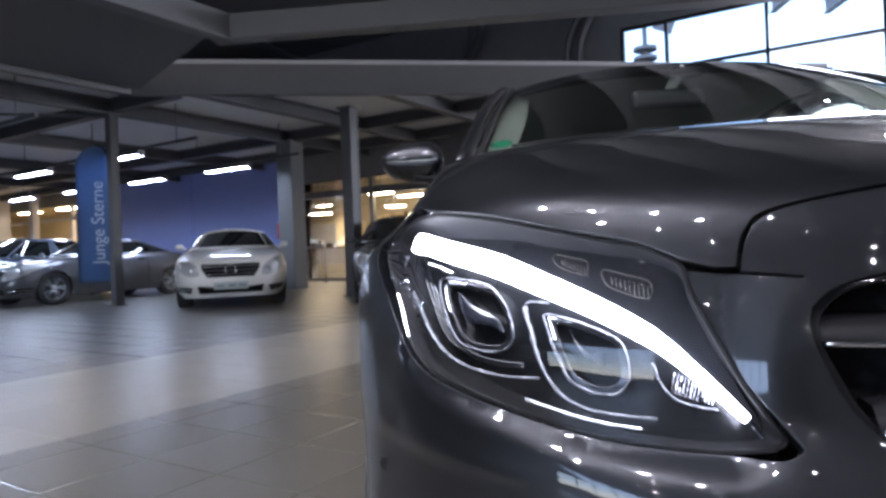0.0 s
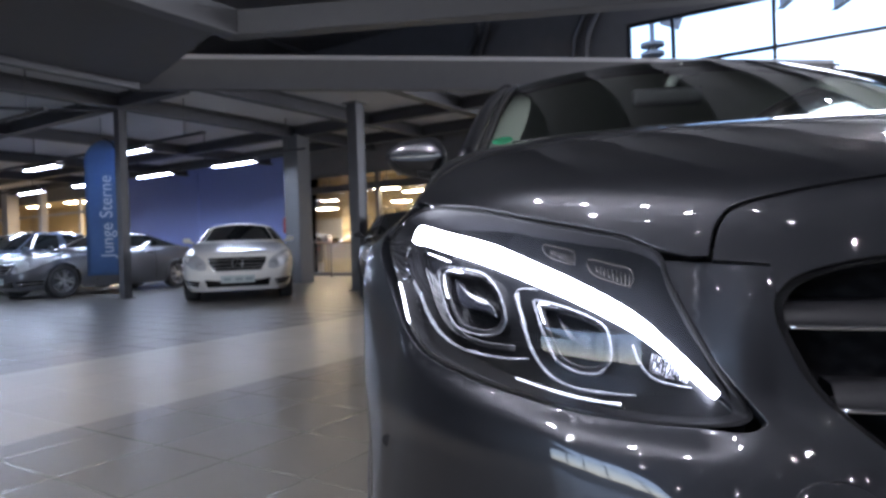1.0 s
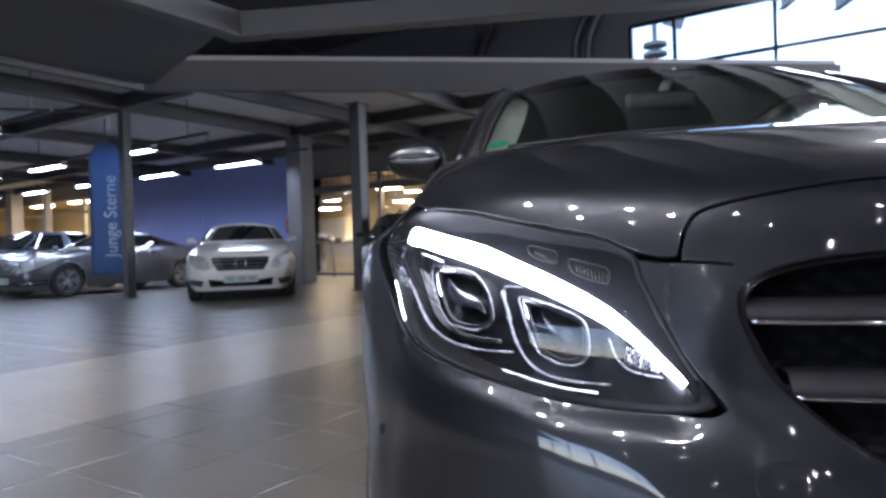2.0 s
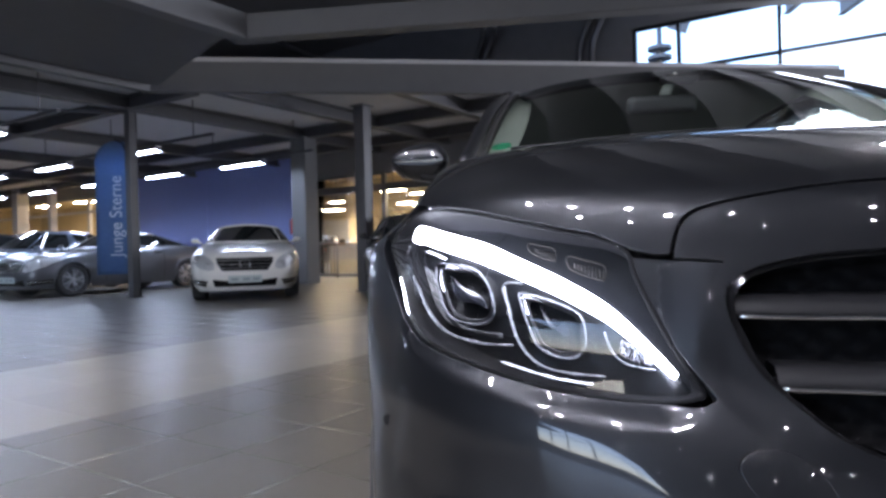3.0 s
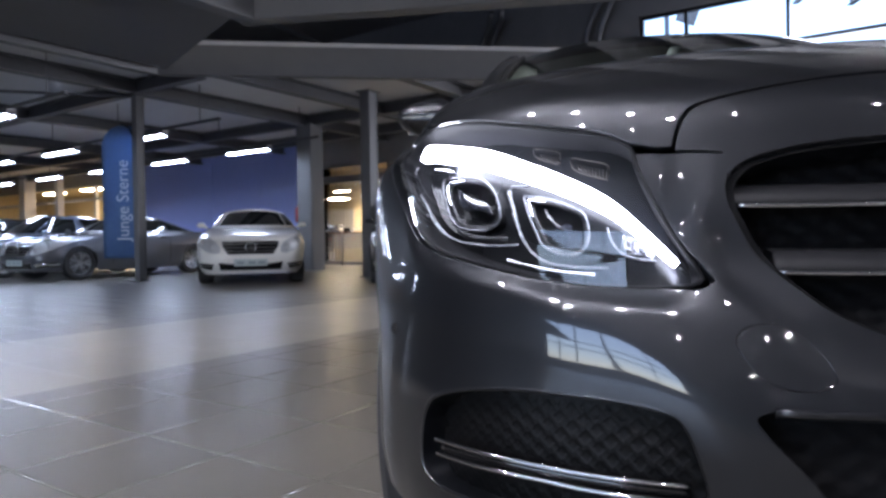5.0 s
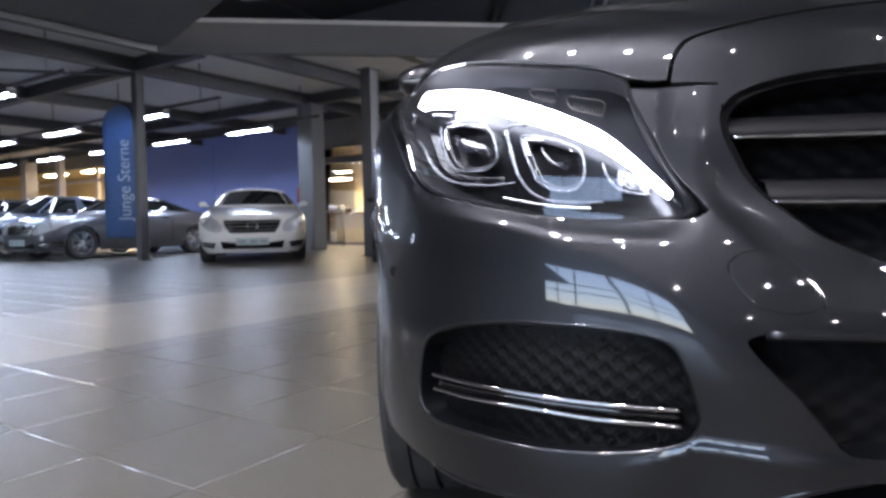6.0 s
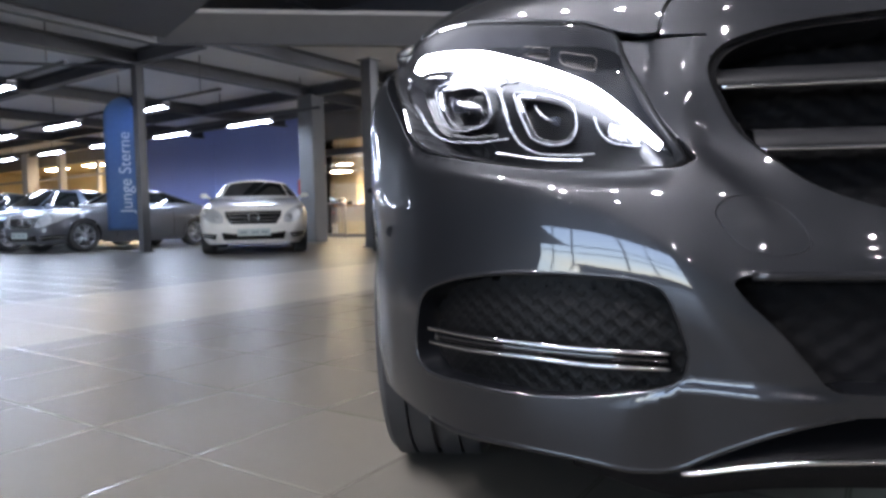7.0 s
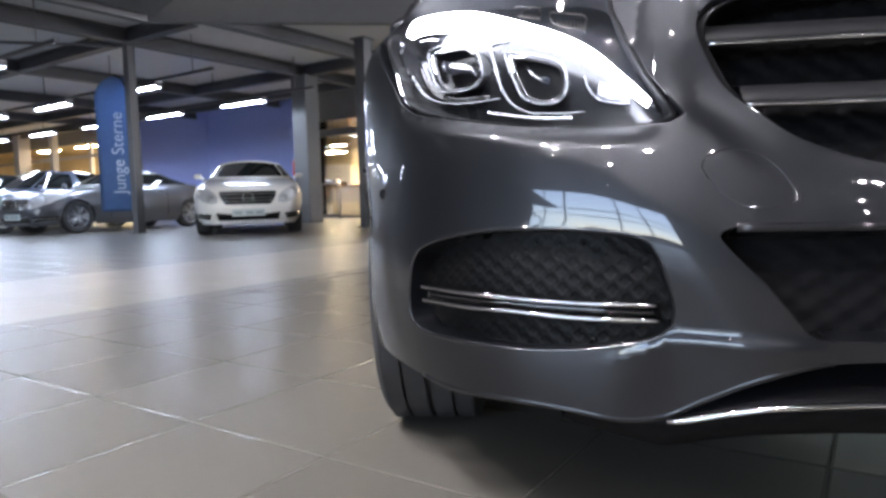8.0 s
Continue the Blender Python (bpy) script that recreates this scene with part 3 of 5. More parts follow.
sign = hall_holder("sign", "small white and red fire sign on the wall", "sign")
hall_box("board", (-3.5, -3.3), (7.38, 7.398), (2.15, 2.45), DISPLAY, sign, 0.003)
hall_box("mark", (-3.48, -3.32), (7.373, 7.379), (2.17, 2.43), RED, sign)
part("conduit", tube_bm([at(-7.6, 7.36) + (0,), at(-7.6, 7.36) + (3.5,)], 0.018, 8), BLUE_WALL)
tagged(bpy.data.objects["conduit"], "thin blue conduit up the wall", "conduit", kind="structure")


# ---- ceiling tube lamps on their rails ----
# the row at b = -6.9 is out of view, added to light the left
for b, z, starts in ((0.9, 2.9, (-0.5, -3.9, -7.05, -10.3, -13.5)), (3.5, 2.88, (-0.38, -3.48, -6.7, -9.9, -13.1, -16.3)), (-1.88, 2.9, (-0.58, -5.2, -8.4, -11.6)), (-6.9, 2.9, (-3.5, -6.7, -9.9))):
    railing = hall_holder("lamp_rail", "dark cable rail carrying the tube lamps", "rail", "lamp rails")
    hall_box("channel", (-20, 1.2), (b - 0.03, b + 0.03), (z + 0.08, z + 0.13), STEEL_DARK, railing, 0.004)
    for k in range(8):
        hall_box("hanger", (-19 + 2.8 * k, -18.985 + 2.8 * k), (b - 0.008, b + 0.008), (z + 0.13, 3.72), STEEL_DARK, railing)
    for a in starts:
        lamp = hall_holder("tube_lamp", "bright white tube lamp under a dark rail", "lamp", "tube lamps in rows")
        hall_box("housing", (a - 1.5, a), (b - 0.08, b + 0.08), (z + 0.04, z + 0.08), GREY_METAL, lamp, 0.006)
        for q, drop in ((-1, 0.022), (1, 0.040)):
            hall_box("reflector_wing", (a - 1.5, a), (b + q * 0.078 - 0.003, b + q * 0.078 + 0.003), (z - drop, z + 0.042), GREY_METAL, lamp)
        part("tube", tube_bm([(a - 1.49, b, z), (a - 0.01, b, z)], 0.034, 12), LAMP, lamp, smooth=True)
        for e in (a - 1.496, a - 0.004):
            hall_box("socket", (e - 0.006, e + 0.006), (b - 0.078, b + 0.078), (z - 0.042, z + 0.04), STEEL_DARK, lamp, 0.002)


# round spots under the high roof
def spot(x, y, z=5.4, r=0.036):
    t = tagged(new("spot_lamp"), "small round ceiling spot lamp, switched on", "lamp", "ceiling spots")
    t.location = (x, y, z)
    part("ring", spin_bm([(0.0, r + 0.001), (-0.014, r + 0.011), (0.0, r + 0.026), (0.12, r + 0.026), (0.12, r + 0.001)], 20, axis="z"), BLACK_PLASTIC, t, smooth=True)
    part("bulb", spin_bm([(0.004, 0.001), (0.004, r), (0.03, r)], 20, axis="z"), SPOT, t)
    part("rod", tube_bm([(0, 0, 0.1), (0, 0, 6.6 - z)], 0.008, 6), GREY_METAL, t)
    return t


first = spot(-8.6, -10.5)
for i in range(-1, 6):
    for j in range(-1, 3):
        if (i, j) not in ((0, 0), (-1, 2)):
            copy_thing(first, pose(-8.6 + 2.7 * i + 0.7 * (j % 2), -10.5 + 2.8 * j, 5.4))
# three spots on the right, added to brighten the middle of the floor
for x, y in ((4.6, 1.2), (5.4, 4.4), (3.4, 5.2)):
    copy_thing(first, pose(x, y, 5.4))
# larger spots, not seen themselves, added to light the floor from overhead
wide = spot(-3.2, -1.4, r=0.078)
for x, y in ((-2.4, -2.9), (-4.0, -3.0), (-3.6, 0.2), (-1.9, -4.4)):
    copy_thing(wide, pose(x, y, 5.4))


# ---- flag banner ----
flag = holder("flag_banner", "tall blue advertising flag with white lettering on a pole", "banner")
flag.matrix_world = Matrix.Translation((-8.47, 11.50, 0)) @ Matrix.Rotation(radians(32.5), 4, "Z")
rows = []
for k in range(41):
    z = 0.42 + 2.62 * k / 40
    w = 0.58 if z < 2.6 else 0.58 * math.sqrt(max(0, 1 - ((z - 2.6) / 0.46) ** 2)) * 0.75 + 0.145
    rows.append([(0.58 - w + w * j / 8, 0.012 * math.sin(4 * z + j * 0.5) + 0.01 * math.sin(9 * z), z) for j in range(9)])
bm = grid_bm(rows)
bmesh.ops.solidify(bm, geom=list(bm.faces), thickness=0.004)
part("cloth", bm, BANNER, flag, smooth=True)
part("pole", tube_bm([(0.59, 0, 0.02), (0.59, 0, 2.5), (0.57, 0, 2.8), (0.5, 0, 3.0), (0.35, 0, 3.08)], 0.013, 8), BLACK_PLASTIC, flag, smooth=True)
part("foot", spin_bm([(0.0, 0.001), (0.0, 0.2), (0.02, 0.2), (0.03, 0.05), (0.03, 0.001)], 24, axis="z"), GREY_METAL, flag)
bpy.data.objects["foot"].location = (0.59, 0, 0)
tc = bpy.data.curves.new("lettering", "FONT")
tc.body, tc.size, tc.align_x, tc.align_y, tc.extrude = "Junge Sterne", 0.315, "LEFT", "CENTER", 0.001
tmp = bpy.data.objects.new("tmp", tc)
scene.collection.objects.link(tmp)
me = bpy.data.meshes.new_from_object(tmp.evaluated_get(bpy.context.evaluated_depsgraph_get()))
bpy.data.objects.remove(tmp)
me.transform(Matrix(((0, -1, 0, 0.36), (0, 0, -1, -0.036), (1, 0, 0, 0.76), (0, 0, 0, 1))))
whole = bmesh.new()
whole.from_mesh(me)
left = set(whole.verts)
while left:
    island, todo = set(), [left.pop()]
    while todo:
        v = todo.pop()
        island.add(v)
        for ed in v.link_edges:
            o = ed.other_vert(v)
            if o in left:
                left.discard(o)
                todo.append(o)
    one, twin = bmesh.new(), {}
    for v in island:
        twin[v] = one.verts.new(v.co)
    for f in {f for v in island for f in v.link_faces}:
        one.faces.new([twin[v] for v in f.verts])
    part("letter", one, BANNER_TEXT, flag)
whole.free()

# outside: a tall sign mast beyond the glass
mast = holder("sign_mast", "dark steel sign mast with stacked discs outside", "mast")
mast.matrix_world = Matrix.Translation((10.3, 44.0, 0))
part("pole", tube_bm([(0, 0, -0.25), (0, 0, 17.5)], 0.17, 10), STEEL_DARK, mast, smooth=True)
for k in range(4):
    part("disc", spin_bm([(11.6 + 0.62 * k, 0.001), (11.6 + 0.62 * k, 0.78), (11.82 + 0.62 * k, 0.78), (11.82 + 0.62 * k, 0.001)], 20, axis="z"), STEEL_DARK, mast)
part("flag_plate", box_bm((1.3, 0.08, 1.3), (1.35, 0, 15.3), 0.02, rot=Matrix.Rotation(radians(20), 4, "Y")), STEEL_DARK, mast)


# ---- the dark grey car: its nose at y = 0, its middle at x = 0 ----
V = [0.10, 0.20, 0.30, 0.40, 0.45, 0.55, 0.62, 0.70, 0.76, 0.82, 0.845, 0.88, 0.91, 0.945, 0.968, 0.99, 1.02, 1.045, 1.06]
NOSE = smooth_curve(V, [.05, .015, 0, .003, .012, .045, .075, .093, .107, .123, .138, .185, .25, .355, .47, .62, .86, 1.12, 1.35])
HALF = smooth_curve(V, [.87, .89, .908, .918, .92, .92, .916, .905, .893, .878, .872, .862, .852, .838, .825, .805, .775, .74, .70])
DEEP = smooth_curve(V, [.60, .60, .60, .60, .60, .60, .60, .60, .60, .60, .60, .61, .62, .64, .66, .68, .7, .7, .7])
POWER = 2.7
_q = np.linspace(0, math.pi / 2, 3001)
XN, YN = np.sin(_q) ** (2 / POWER), 1 - np.cos(_q) ** (2 / POWER)
ARC = np.r_[0, np.cumsum(np.hypot(np.diff(XN) * 0.9, np.diff(YN) * 0.6))]
SIDE = float(ARC[-1])
CREASE = smooth_curve([0.30, 0.44, 0.50, 0.555, 0.63, 0.69, 0.76, 0.90, 1.05], [0.40, 0.462, 0.505, 0.54, 0.564, 0.585, 0.594, 0.615, 0.628])
RIDGE = smooth_curve([0.0, 0.20, 0.30, 0.335, 0.36, 0.395, 0.425, 0.447, 0.48], [0.485, 0.486, 0.489, 0.497, 0.518, 0.556, 0.588, 0.604, 0.625])
SHELF = smooth_curve([0.30, 0.33, 0.40, 0.46, 0.50, 0.56, 0.64, 0.75, 0.90], [0.330, 0.331, 0.333, 0.333, 0.318, 0.298, 0.288, 0.286, 0.288])
SHOULDER = smooth_curve([0.10, 0.30, 0.38, 0.455, 0.525, 0.60, 0.665, 0.70, 0.74, 0.77, 0.79, 0.81, 0.835, 0.875, 0.91, 1.0], [0.011, 0.011, 0.005, 0.003, 0.009, 0.021, 0.030, 0.037, 0.044, 0.045, 0.040, 0.025, 0.0, -0.018, -0.026, -0.026])
HOLLOW = smooth_curve([-0.02, 0.0, 0.015, 0.03, 0.05, 0.07, 0.09, 0.12, 0.16, 0.20, 0.25, 0.30, 0.36, 0.50], [-0.0028, 0.0, 0.0024, 0.0051, 0.0092, 0.0136, 0.0182, 0.0234, 0.0262, 0.0262, 0.0248, 0.0222, 0.018, 0.0])
XS, YS = smooth_curve(ARC[::30], XN[::30]), smooth_curve(ARC[::30], YN[::30])


def front(s, v, crease=1.0):
    """The front body: s metres round the nose from its middle to the car's right, v the height."""
    s, v = np.asarray(s, float), np.asarray(v, float)
    q = np.abs(s)
    over = np.maximum(q - SIDE, 0)
    x = HALF(v) * XS(q)
    y = NOSE(v) + DEEP(v) * YS(q) + over
    d = CREASE(q) - v
    fade = np.clip((q - 0.34) / 0.14, 0, 1) * np.clip((1.12 - q) / 0.25, 0, 1)
    fade = fade * fade * (3 - 2 * fade)
    r = 0.5 * (d + np.sqrt(d * d + 0.00002))
    sink = HOLLOW(r) * fade * crease
    # a gutter beside the grille, above the ridge that runs from the headlamp's tip
    g = v - RIDGE(q)
    g = np.clip(0.5 * (g + np.sqrt(g * g + 0.00004)) / 0.11, 0, 1)
    sink = sink + 0.0040 * 6.75 * g * (1 - g) ** 2 * np.clip((0.455 - q) / 0.03, 0, 1) * np.clip((q - 0.10) / 0.15, 0, 1) * crease
    # a shelf from the fog grille's corner towards the lower intake
    w = np.clip((SHELF(q) + 0.006 - v) / 0.014, 0, 1)
    w = w * w * (3 - 2 * w) * (1 - np.clip((SHELF(q) - 0.008 - v) / 0.075, 0, 1)) ** 2
    sink = sink - 0.0048 * w * np.clip((q - 0.30) / 0.06, 0, 1) * np.clip((0.56 - q) / 0.10, 0, 1) * crease
    # a sill at the foot of the bumper and a hollow above the lip
    lip = np.clip((0.30 - v) / 0.07, 0, 1.3)
    lip = lip * lip * 0.005 * (1 - np.clip((q - 0.4) / 0.6, 0, 1) ** 2)
    # the wing's shoulder over the wheel
    flare = np.clip((q - 0.93) / 0.18, 0, 1)
    flare = flare * flare * (3 - 2 * flare) * SHOULDER(v)
    return np.stack([-np.sign(s + 1e-12) * (x + flare), y + sink - lip, v], -1)


def round_to(y, v):
    """The s at which the body stands y behind the nose, at the height v."""
    w = (np.asarray(y, float) - NOSE(v)) / DEEP(v)
    return np.where(w < 1, np.interp(w, YN, ARC), SIDE + (w - 1) * DEEP(v))


def both(half):
    """Closes a line from the middle, down the car's right and back to the middle, with its mirror image."""
    half = np.asarray(half, float)
    return np.vstack([half, half[::-1] * (-1, 1)])


def clean(poly, least=1e-4):
    out = [poly[0]]
    for p in poly[1:]:
        if np.hypot(*(p - out[-1])) > least:
            out.append(p)
    if np.hypot(*(out[-1] - out[0])) < least:
        out.pop()
    return np.array(out)


car = holder("car", "dark grey saloon car with its daytime running lights on", "car")
AXLE, HUB, ARCH = 0.79, 0.328, 0.362
HEADLIGHT = spline([(0.985, .834), (.894, .843), (.79, .832), (.709, .816), (.632, .799), (.582, .789), (.542, .770), (.530, .742), (.508, .70), (.486, .66), (.466, .63),
                    (.447, .604), (.46, .594), (.50, .59), (.55, .591), (.62, .596), (.70, .610), (.78, .626), (.85, .645), (.90, .675), (.945, .72), (.99, .765), (1.02, .81)], 5, True)
FOG = spline([(.862, .363), (.838, .419), (.787, .443), (.706, .457), (.625, .461), (.554, .459), (.502, .452), (.482, .436), (.468, .398), (.461, .359), (.476, .330),
              (.53, .313), (.60, .303), (.677, .299), (.771, .301), (.838, .306), (.864, .325)], 5, True)
LOWER = both(np.vstack([[(0, .462)], spline([(.36, .462), (.405, .462), (.424, .452), (.41, .43)], 4), [(.376, .393), (.345, .35)], spline([(.34, .342), (.325, .334), (.29, .333)], 3), [(0, .333)]]))
LOWER = LOWER * (0.98, 1)
GRILLE_EDGE = spline([(0, .775), (.15, .772), (.302, .765), (.367, .757), (.413, .743), (.433, .722), (.434, .70), (.426, .677), (.402, .63), (.362, .59), (.318, .557), (.241, .528), (.12, .508), (0, .503)], 5)
GRILLE_EDGE = GRILLE_EDGE * (0.98, 1)
TOW = spline([(.436, .529), (.426, .547), (.403, .553), (.373, .547), (.349, .524), (.338, .497), (.351, .485), (.38, .482), (.413, .494)], 5, True)
TOW = TOW * (0.98, 1)
LIP = spline([(0, .313), (.18, .313), (.26, .312), (.327, .306), (.386, .287), (.447, .255), (.493, .231), (.548, .223), (.619, .229), (.70, .231), (.805, .229), (.875, .236)], 4)
LIP = LIP * (0.98, 1) + np.c_[0 * LIP[:, :1], -0.003 * np.clip((LIP[:, :1] - 0.36) / 0.1, 0, 1)]
arch_t = np.linspace(math.pi * 1.07, math.pi * 0.76, 14)
arch_front = np.array([(float(round_to(AXLE + ARCH * math.cos(t), HUB + ARCH * math.sin(t))), HUB + ARCH * math.sin(t)) for t in arch_t])
gap = 0.0035
under_lamp = spline([(1.045, .80), (1.012, .757), (.96, .706), (.912, .669), (.858, .640), (.785, .6225), (.70, .607), (.62, .594), (.55, .589), (.50, .588), (.457, .589), (.438, .599)], 4)
beside_lamp = spline([(.439, .603), (.463, .634), (.484, .664), (.506, .703), (.526, .742), (.532, .760)], 4)
LEDGE = smooth_curve(under_lamp[::-1][:, 0], under_lamp[::-1][:, 1])


def front_ledge(s, v):
    """The bumper: the front body with a hollow ledge under the headlamps."""
    p = front(s, v)
    q = np.abs(s)
    k = np.clip((v - LEDGE(q) + 0.028) / 0.028, 0, 1) * np.clip((q - 0.435) / 0.06, 0, 1) * np.clip((0.98 - q) / 0.1, 0, 1)
    p[..., 1] = p[..., 1] + 0.014 * k ** 2
    return p


def lens_face(s, v):
    """The headlamp's cover: the front body, tucked in towards its lower edge."""
    p = front(s, v)
    k = 1 - np.clip((v - LEDGE(np.abs(s))) / 0.10, 0, 1)
    p[..., 1] = p[..., 1] + 0.018 * k * k
    return p


grille_low = GRILLE_EDGE[(GRILLE_EDGE[:, 1] <= .7222)]
bumper_half = clean(np.vstack([grille_low[::-1], [(.425, .735), (.427, .752), (.47, .7555)], beside_lamp[::-1], under_lamp[::-1], [(1.07, .80), (1.10, .70)], arch_front[::-1], LIP[::-1]]))
crease_line = np.array([(s, float(CREASE(s)) + o) for o in (-0.008, -0.004, 0.0, 0.004, 0.008) for s in np.arange(0.36, 1.1, 0.006)])
crease_line = np.vstack([crease_line] + [np.array([(s, float(f(s)) + o) for o in (-0.003, 0.0, 0.003) for s in np.arange(a, b, 0.006)]) for f, a, b in ((RIDGE, .12, .45), (SHELF, .32, .78))])
crease_line = np.vstack([crease_line, crease_line * (-1, 1)])
skin("bumper", clean(both(bumper_half)), front_ledge, PAINT, car, holes=[FOG, FOG * (-1, 1), LOWER, TOW], step=0.008, thick=0.02, lines=[crease_line], deep=0.060)
bumper = bpy.data.objects["bumper"]
for sgn in (1, -1):
    # rolled edges of the bumper: its foot and the opening of the fog grille
    q = LIP[(LIP[:, 0] > .29)] * (sgn, 1)
    p = front_ledge(q[:, 0], q[:, 1])
    part("rolled_edge", tube_bm([(a[0], a[1] + .0045, a[2] + .001) for a in p], .0052, 10), PAINT, bumper, smooth=True)
    q = even(FOG, .012) * (sgn, 1)
    p = front_ledge(q[:, 0], q[:, 1])
    part("rolled_edge", tube_bm([(a[0], a[1] + .0030, a[2]) for a in p], .0034, 8, closed=True), PAINT, bumper, smooth=True)
q = np.array([(x, .462) for x in np.linspace(-.395, .395, 41)])
p = front_ledge(q[:, 0], q[:, 1])
part("rolled_edge", tube_bm([(a[0], a[1] + .004, a[2] - .002) for a in p], .0065, 10), PAINT, bumper, smooth=True)
skin("tow_cover", (TOW - TOW.mean(0)) * 0.945 + TOW.mean(0), front, PAINT, car, step=0.008, thick=0.01)
nose_half = clean(np.vstack([[(0, .846)], spline([(0, .846), (.15, .846), (.283, .843), (.382, .832), (.455, .817), (.475, .80), (.481, .78), (.483, .7615)], 4), [(.45, .7585), (.428, .7560)], GRILLE_EDGE[GRILLE_EDGE[:, 1] > .7222][::-1]]))
skin("nose_panel", clean(both(nose_half)), front, PAINT, car, step=0.009, thick=0.03)
back_v = np.linspace(.955, 1.055, 18)
hood_back = np.array([(float(round_to(1.30, v)), v) for v in back_v])
hood_half = clean(np.vstack([[(0, .8508)], spline([(0, .8508), (.15, .8508), (.2845, .848), (.3845, .8365), (.460, .821), (.4815, .8025), (.4875, .78), (.4895, .766)], 4),
                             spline([(.508, .766), (.54, .7755), (.582, .7935), (.632, .8045), (.709, .8205), (.79, .8365), (.894, .848), (.955, .856)], 4),
                             spline([(1.02, .885), (1.15, .915), (1.4, .935), (1.75, .950)], 5), hood_back, [(0, 1.0565)]]))
hood = skin("hood", clean(both(hood_half)), front, PAINT, car, step=0.016, thick=0.014)

for side in (False, True):
    # front wing
    arch_t = np.linspace(math.pi * 0.752, -0.06, 22)
    arch = np.array([(float(round_to(AXLE + ARCH * math.cos(t), HUB + ARCH * math.sin(t))), HUB + ARCH * math.sin(t)) for t in arch_t])
    wing = clean(np.vstack([[(.962, .853), (1.02, .881), (1.15, .911), (1.4, .931), (1.75, .945)], [(float(round_to(1.36, z)), z) for z in np.linspace(.93, .22, 14)], [(float(round_to(1.17, .2)), .2)], arch[::-1], [(1.104, .72), (1.074, .80), (1.05, .80), (1.035, .826), (1.0, .842)]]))
    skin("wing", wing, front, PAINT, car, step=0.02, thick=0.012, mirror=side)
    # doors and rear quarter
    for name, y0, y1 in (("front_door", 1.366, 2.42), ("rear_door", 2.426, 3.30)):
        zs = np.linspace(.22, .935, 12)
        skin(name, clean(np.vstack([[(float(round_to(y0, z)), z) for z in zs], [(float(round_to(y1, z)), z) for z in zs[::-1]]])), front, PAINT, car, step=0.05, thick=0.02, mirror=side)
    # headlamp
    lamp = skin("headlight", HEADLIGHT, lens_face, LENS_CLEAR, car, step=0.009, thick=0.016, mirror=side, label="clear headlamp cover with lit white light strip")
    lamp.visible_shadow = False
    mid = HEADLIGHT.mean(0)
    rim = (HEADLIGHT - mid) * 1.008 + mid
    skin("seal", rim, lens_face, GRILLE_BLACK, lamp, holes=[(HEADLIGHT - mid) * 0.990 + mid], step=0.009, thick=0.06, offset=-0.005, mirror=side)
    skin("reflector_bowl", (HEADLIGHT - mid) * 0.985 + mid, front, LAMP_DARK, lamp, step=0.012, thick=0.004, offset=-0.062, mirror=side)

    def line(points, off, n=6, closed=False, crease=1.0):
        c = spline(points, n, closed)
        p = front(c[:, 0], c[:, 1], crease)
        e = 1e-4
        nn = np.cross(front(c[:, 0] + e, c[:, 1], 0.0) - front(c[:, 0] - e, c[:, 1], 0.0), front(c[:, 0], c[:, 1] + e, 0.0) - front(c[:, 0], c[:, 1] - e, 0.0))
        nn /= -np.linalg.norm(nn, axis=1)[:, None]
        o = np.interp(np.linspace(0, 1, len(c)), np.linspace(0, 1, len(off)), off) if isinstance(off, tuple) else off
        p = p + nn * np.reshape(o, (-1, 1) if isinstance(off, tuple) else ())
        if side:
            p = p * (-1, 1, 1)
        return [tuple(k) for k in p]

    # light guide
    mid_line = spline([(.971, .809), (.938, .808), (.785, .781), (.699, .755), (.630, .729), (.571, .700), (.529, .668), (.481, .625)], 8)
    tang = np.gradient(mid_line, axis=0)
    tang /= np.linalg.norm(tang, axis=1)[:, None]
    wid = np.interp(np.linspace(0, 1, len(mid_line)), [0, 0.06, 0.3, 0.7, 0.93, 1], [0.008, 0.0122, 0.0124, 0.0088, 0.0042, 0.0026])[:, None]
    perp = np.c_[-tang[:, 1], tang[:, 0]]
    guide = clean(np.vstack([mid_line + perp * wid, (mid_line - perp * wid)[::-1]]))
    skin("light_strip", guide, front, DRL, lamp, step=0.007, thick=0.012, offset=-0.016, mirror=side, label="lit white light strip")
    # chrome frames and projectors
    # the lower strip is added for the light guide's mirror image on the ledge
    for name, pts, off, rad in (("chrome_frame", [(1.0, .80), (.995, .768), (.957, .735), (.906, .70), (.859, .672), (.808, .656), (.746, .650), (.695, .651)], -.03, .0042),
                                ("chrome_frame", [(.69, .735), (.721, .733), (.710, .702), (.696, .669), (.674, .642), (.646, .628), (.609, .623), (.564, .622)], -.03, .0042),
                                ("chrome_strip", [(.706, .629), (.658, .620), (.622, .615), (.579, .612)], -.020, .004),
                                ("chrome_strip", [(.94, .783), (.89, .776), (.86, .770)], -.03, .003), ("prism", [(.479, .622), (.468, .610)], -.016, .0035)):
        shape = line(pts, off)
        part(name, tube_bm(shape, rad, 8, flat=0.55, taper=[random.uniform(.7, 1.15) for _ in shape]), CHROME if name == "chrome_strip" else CHROME_SOFT, lamp, smooth=True)
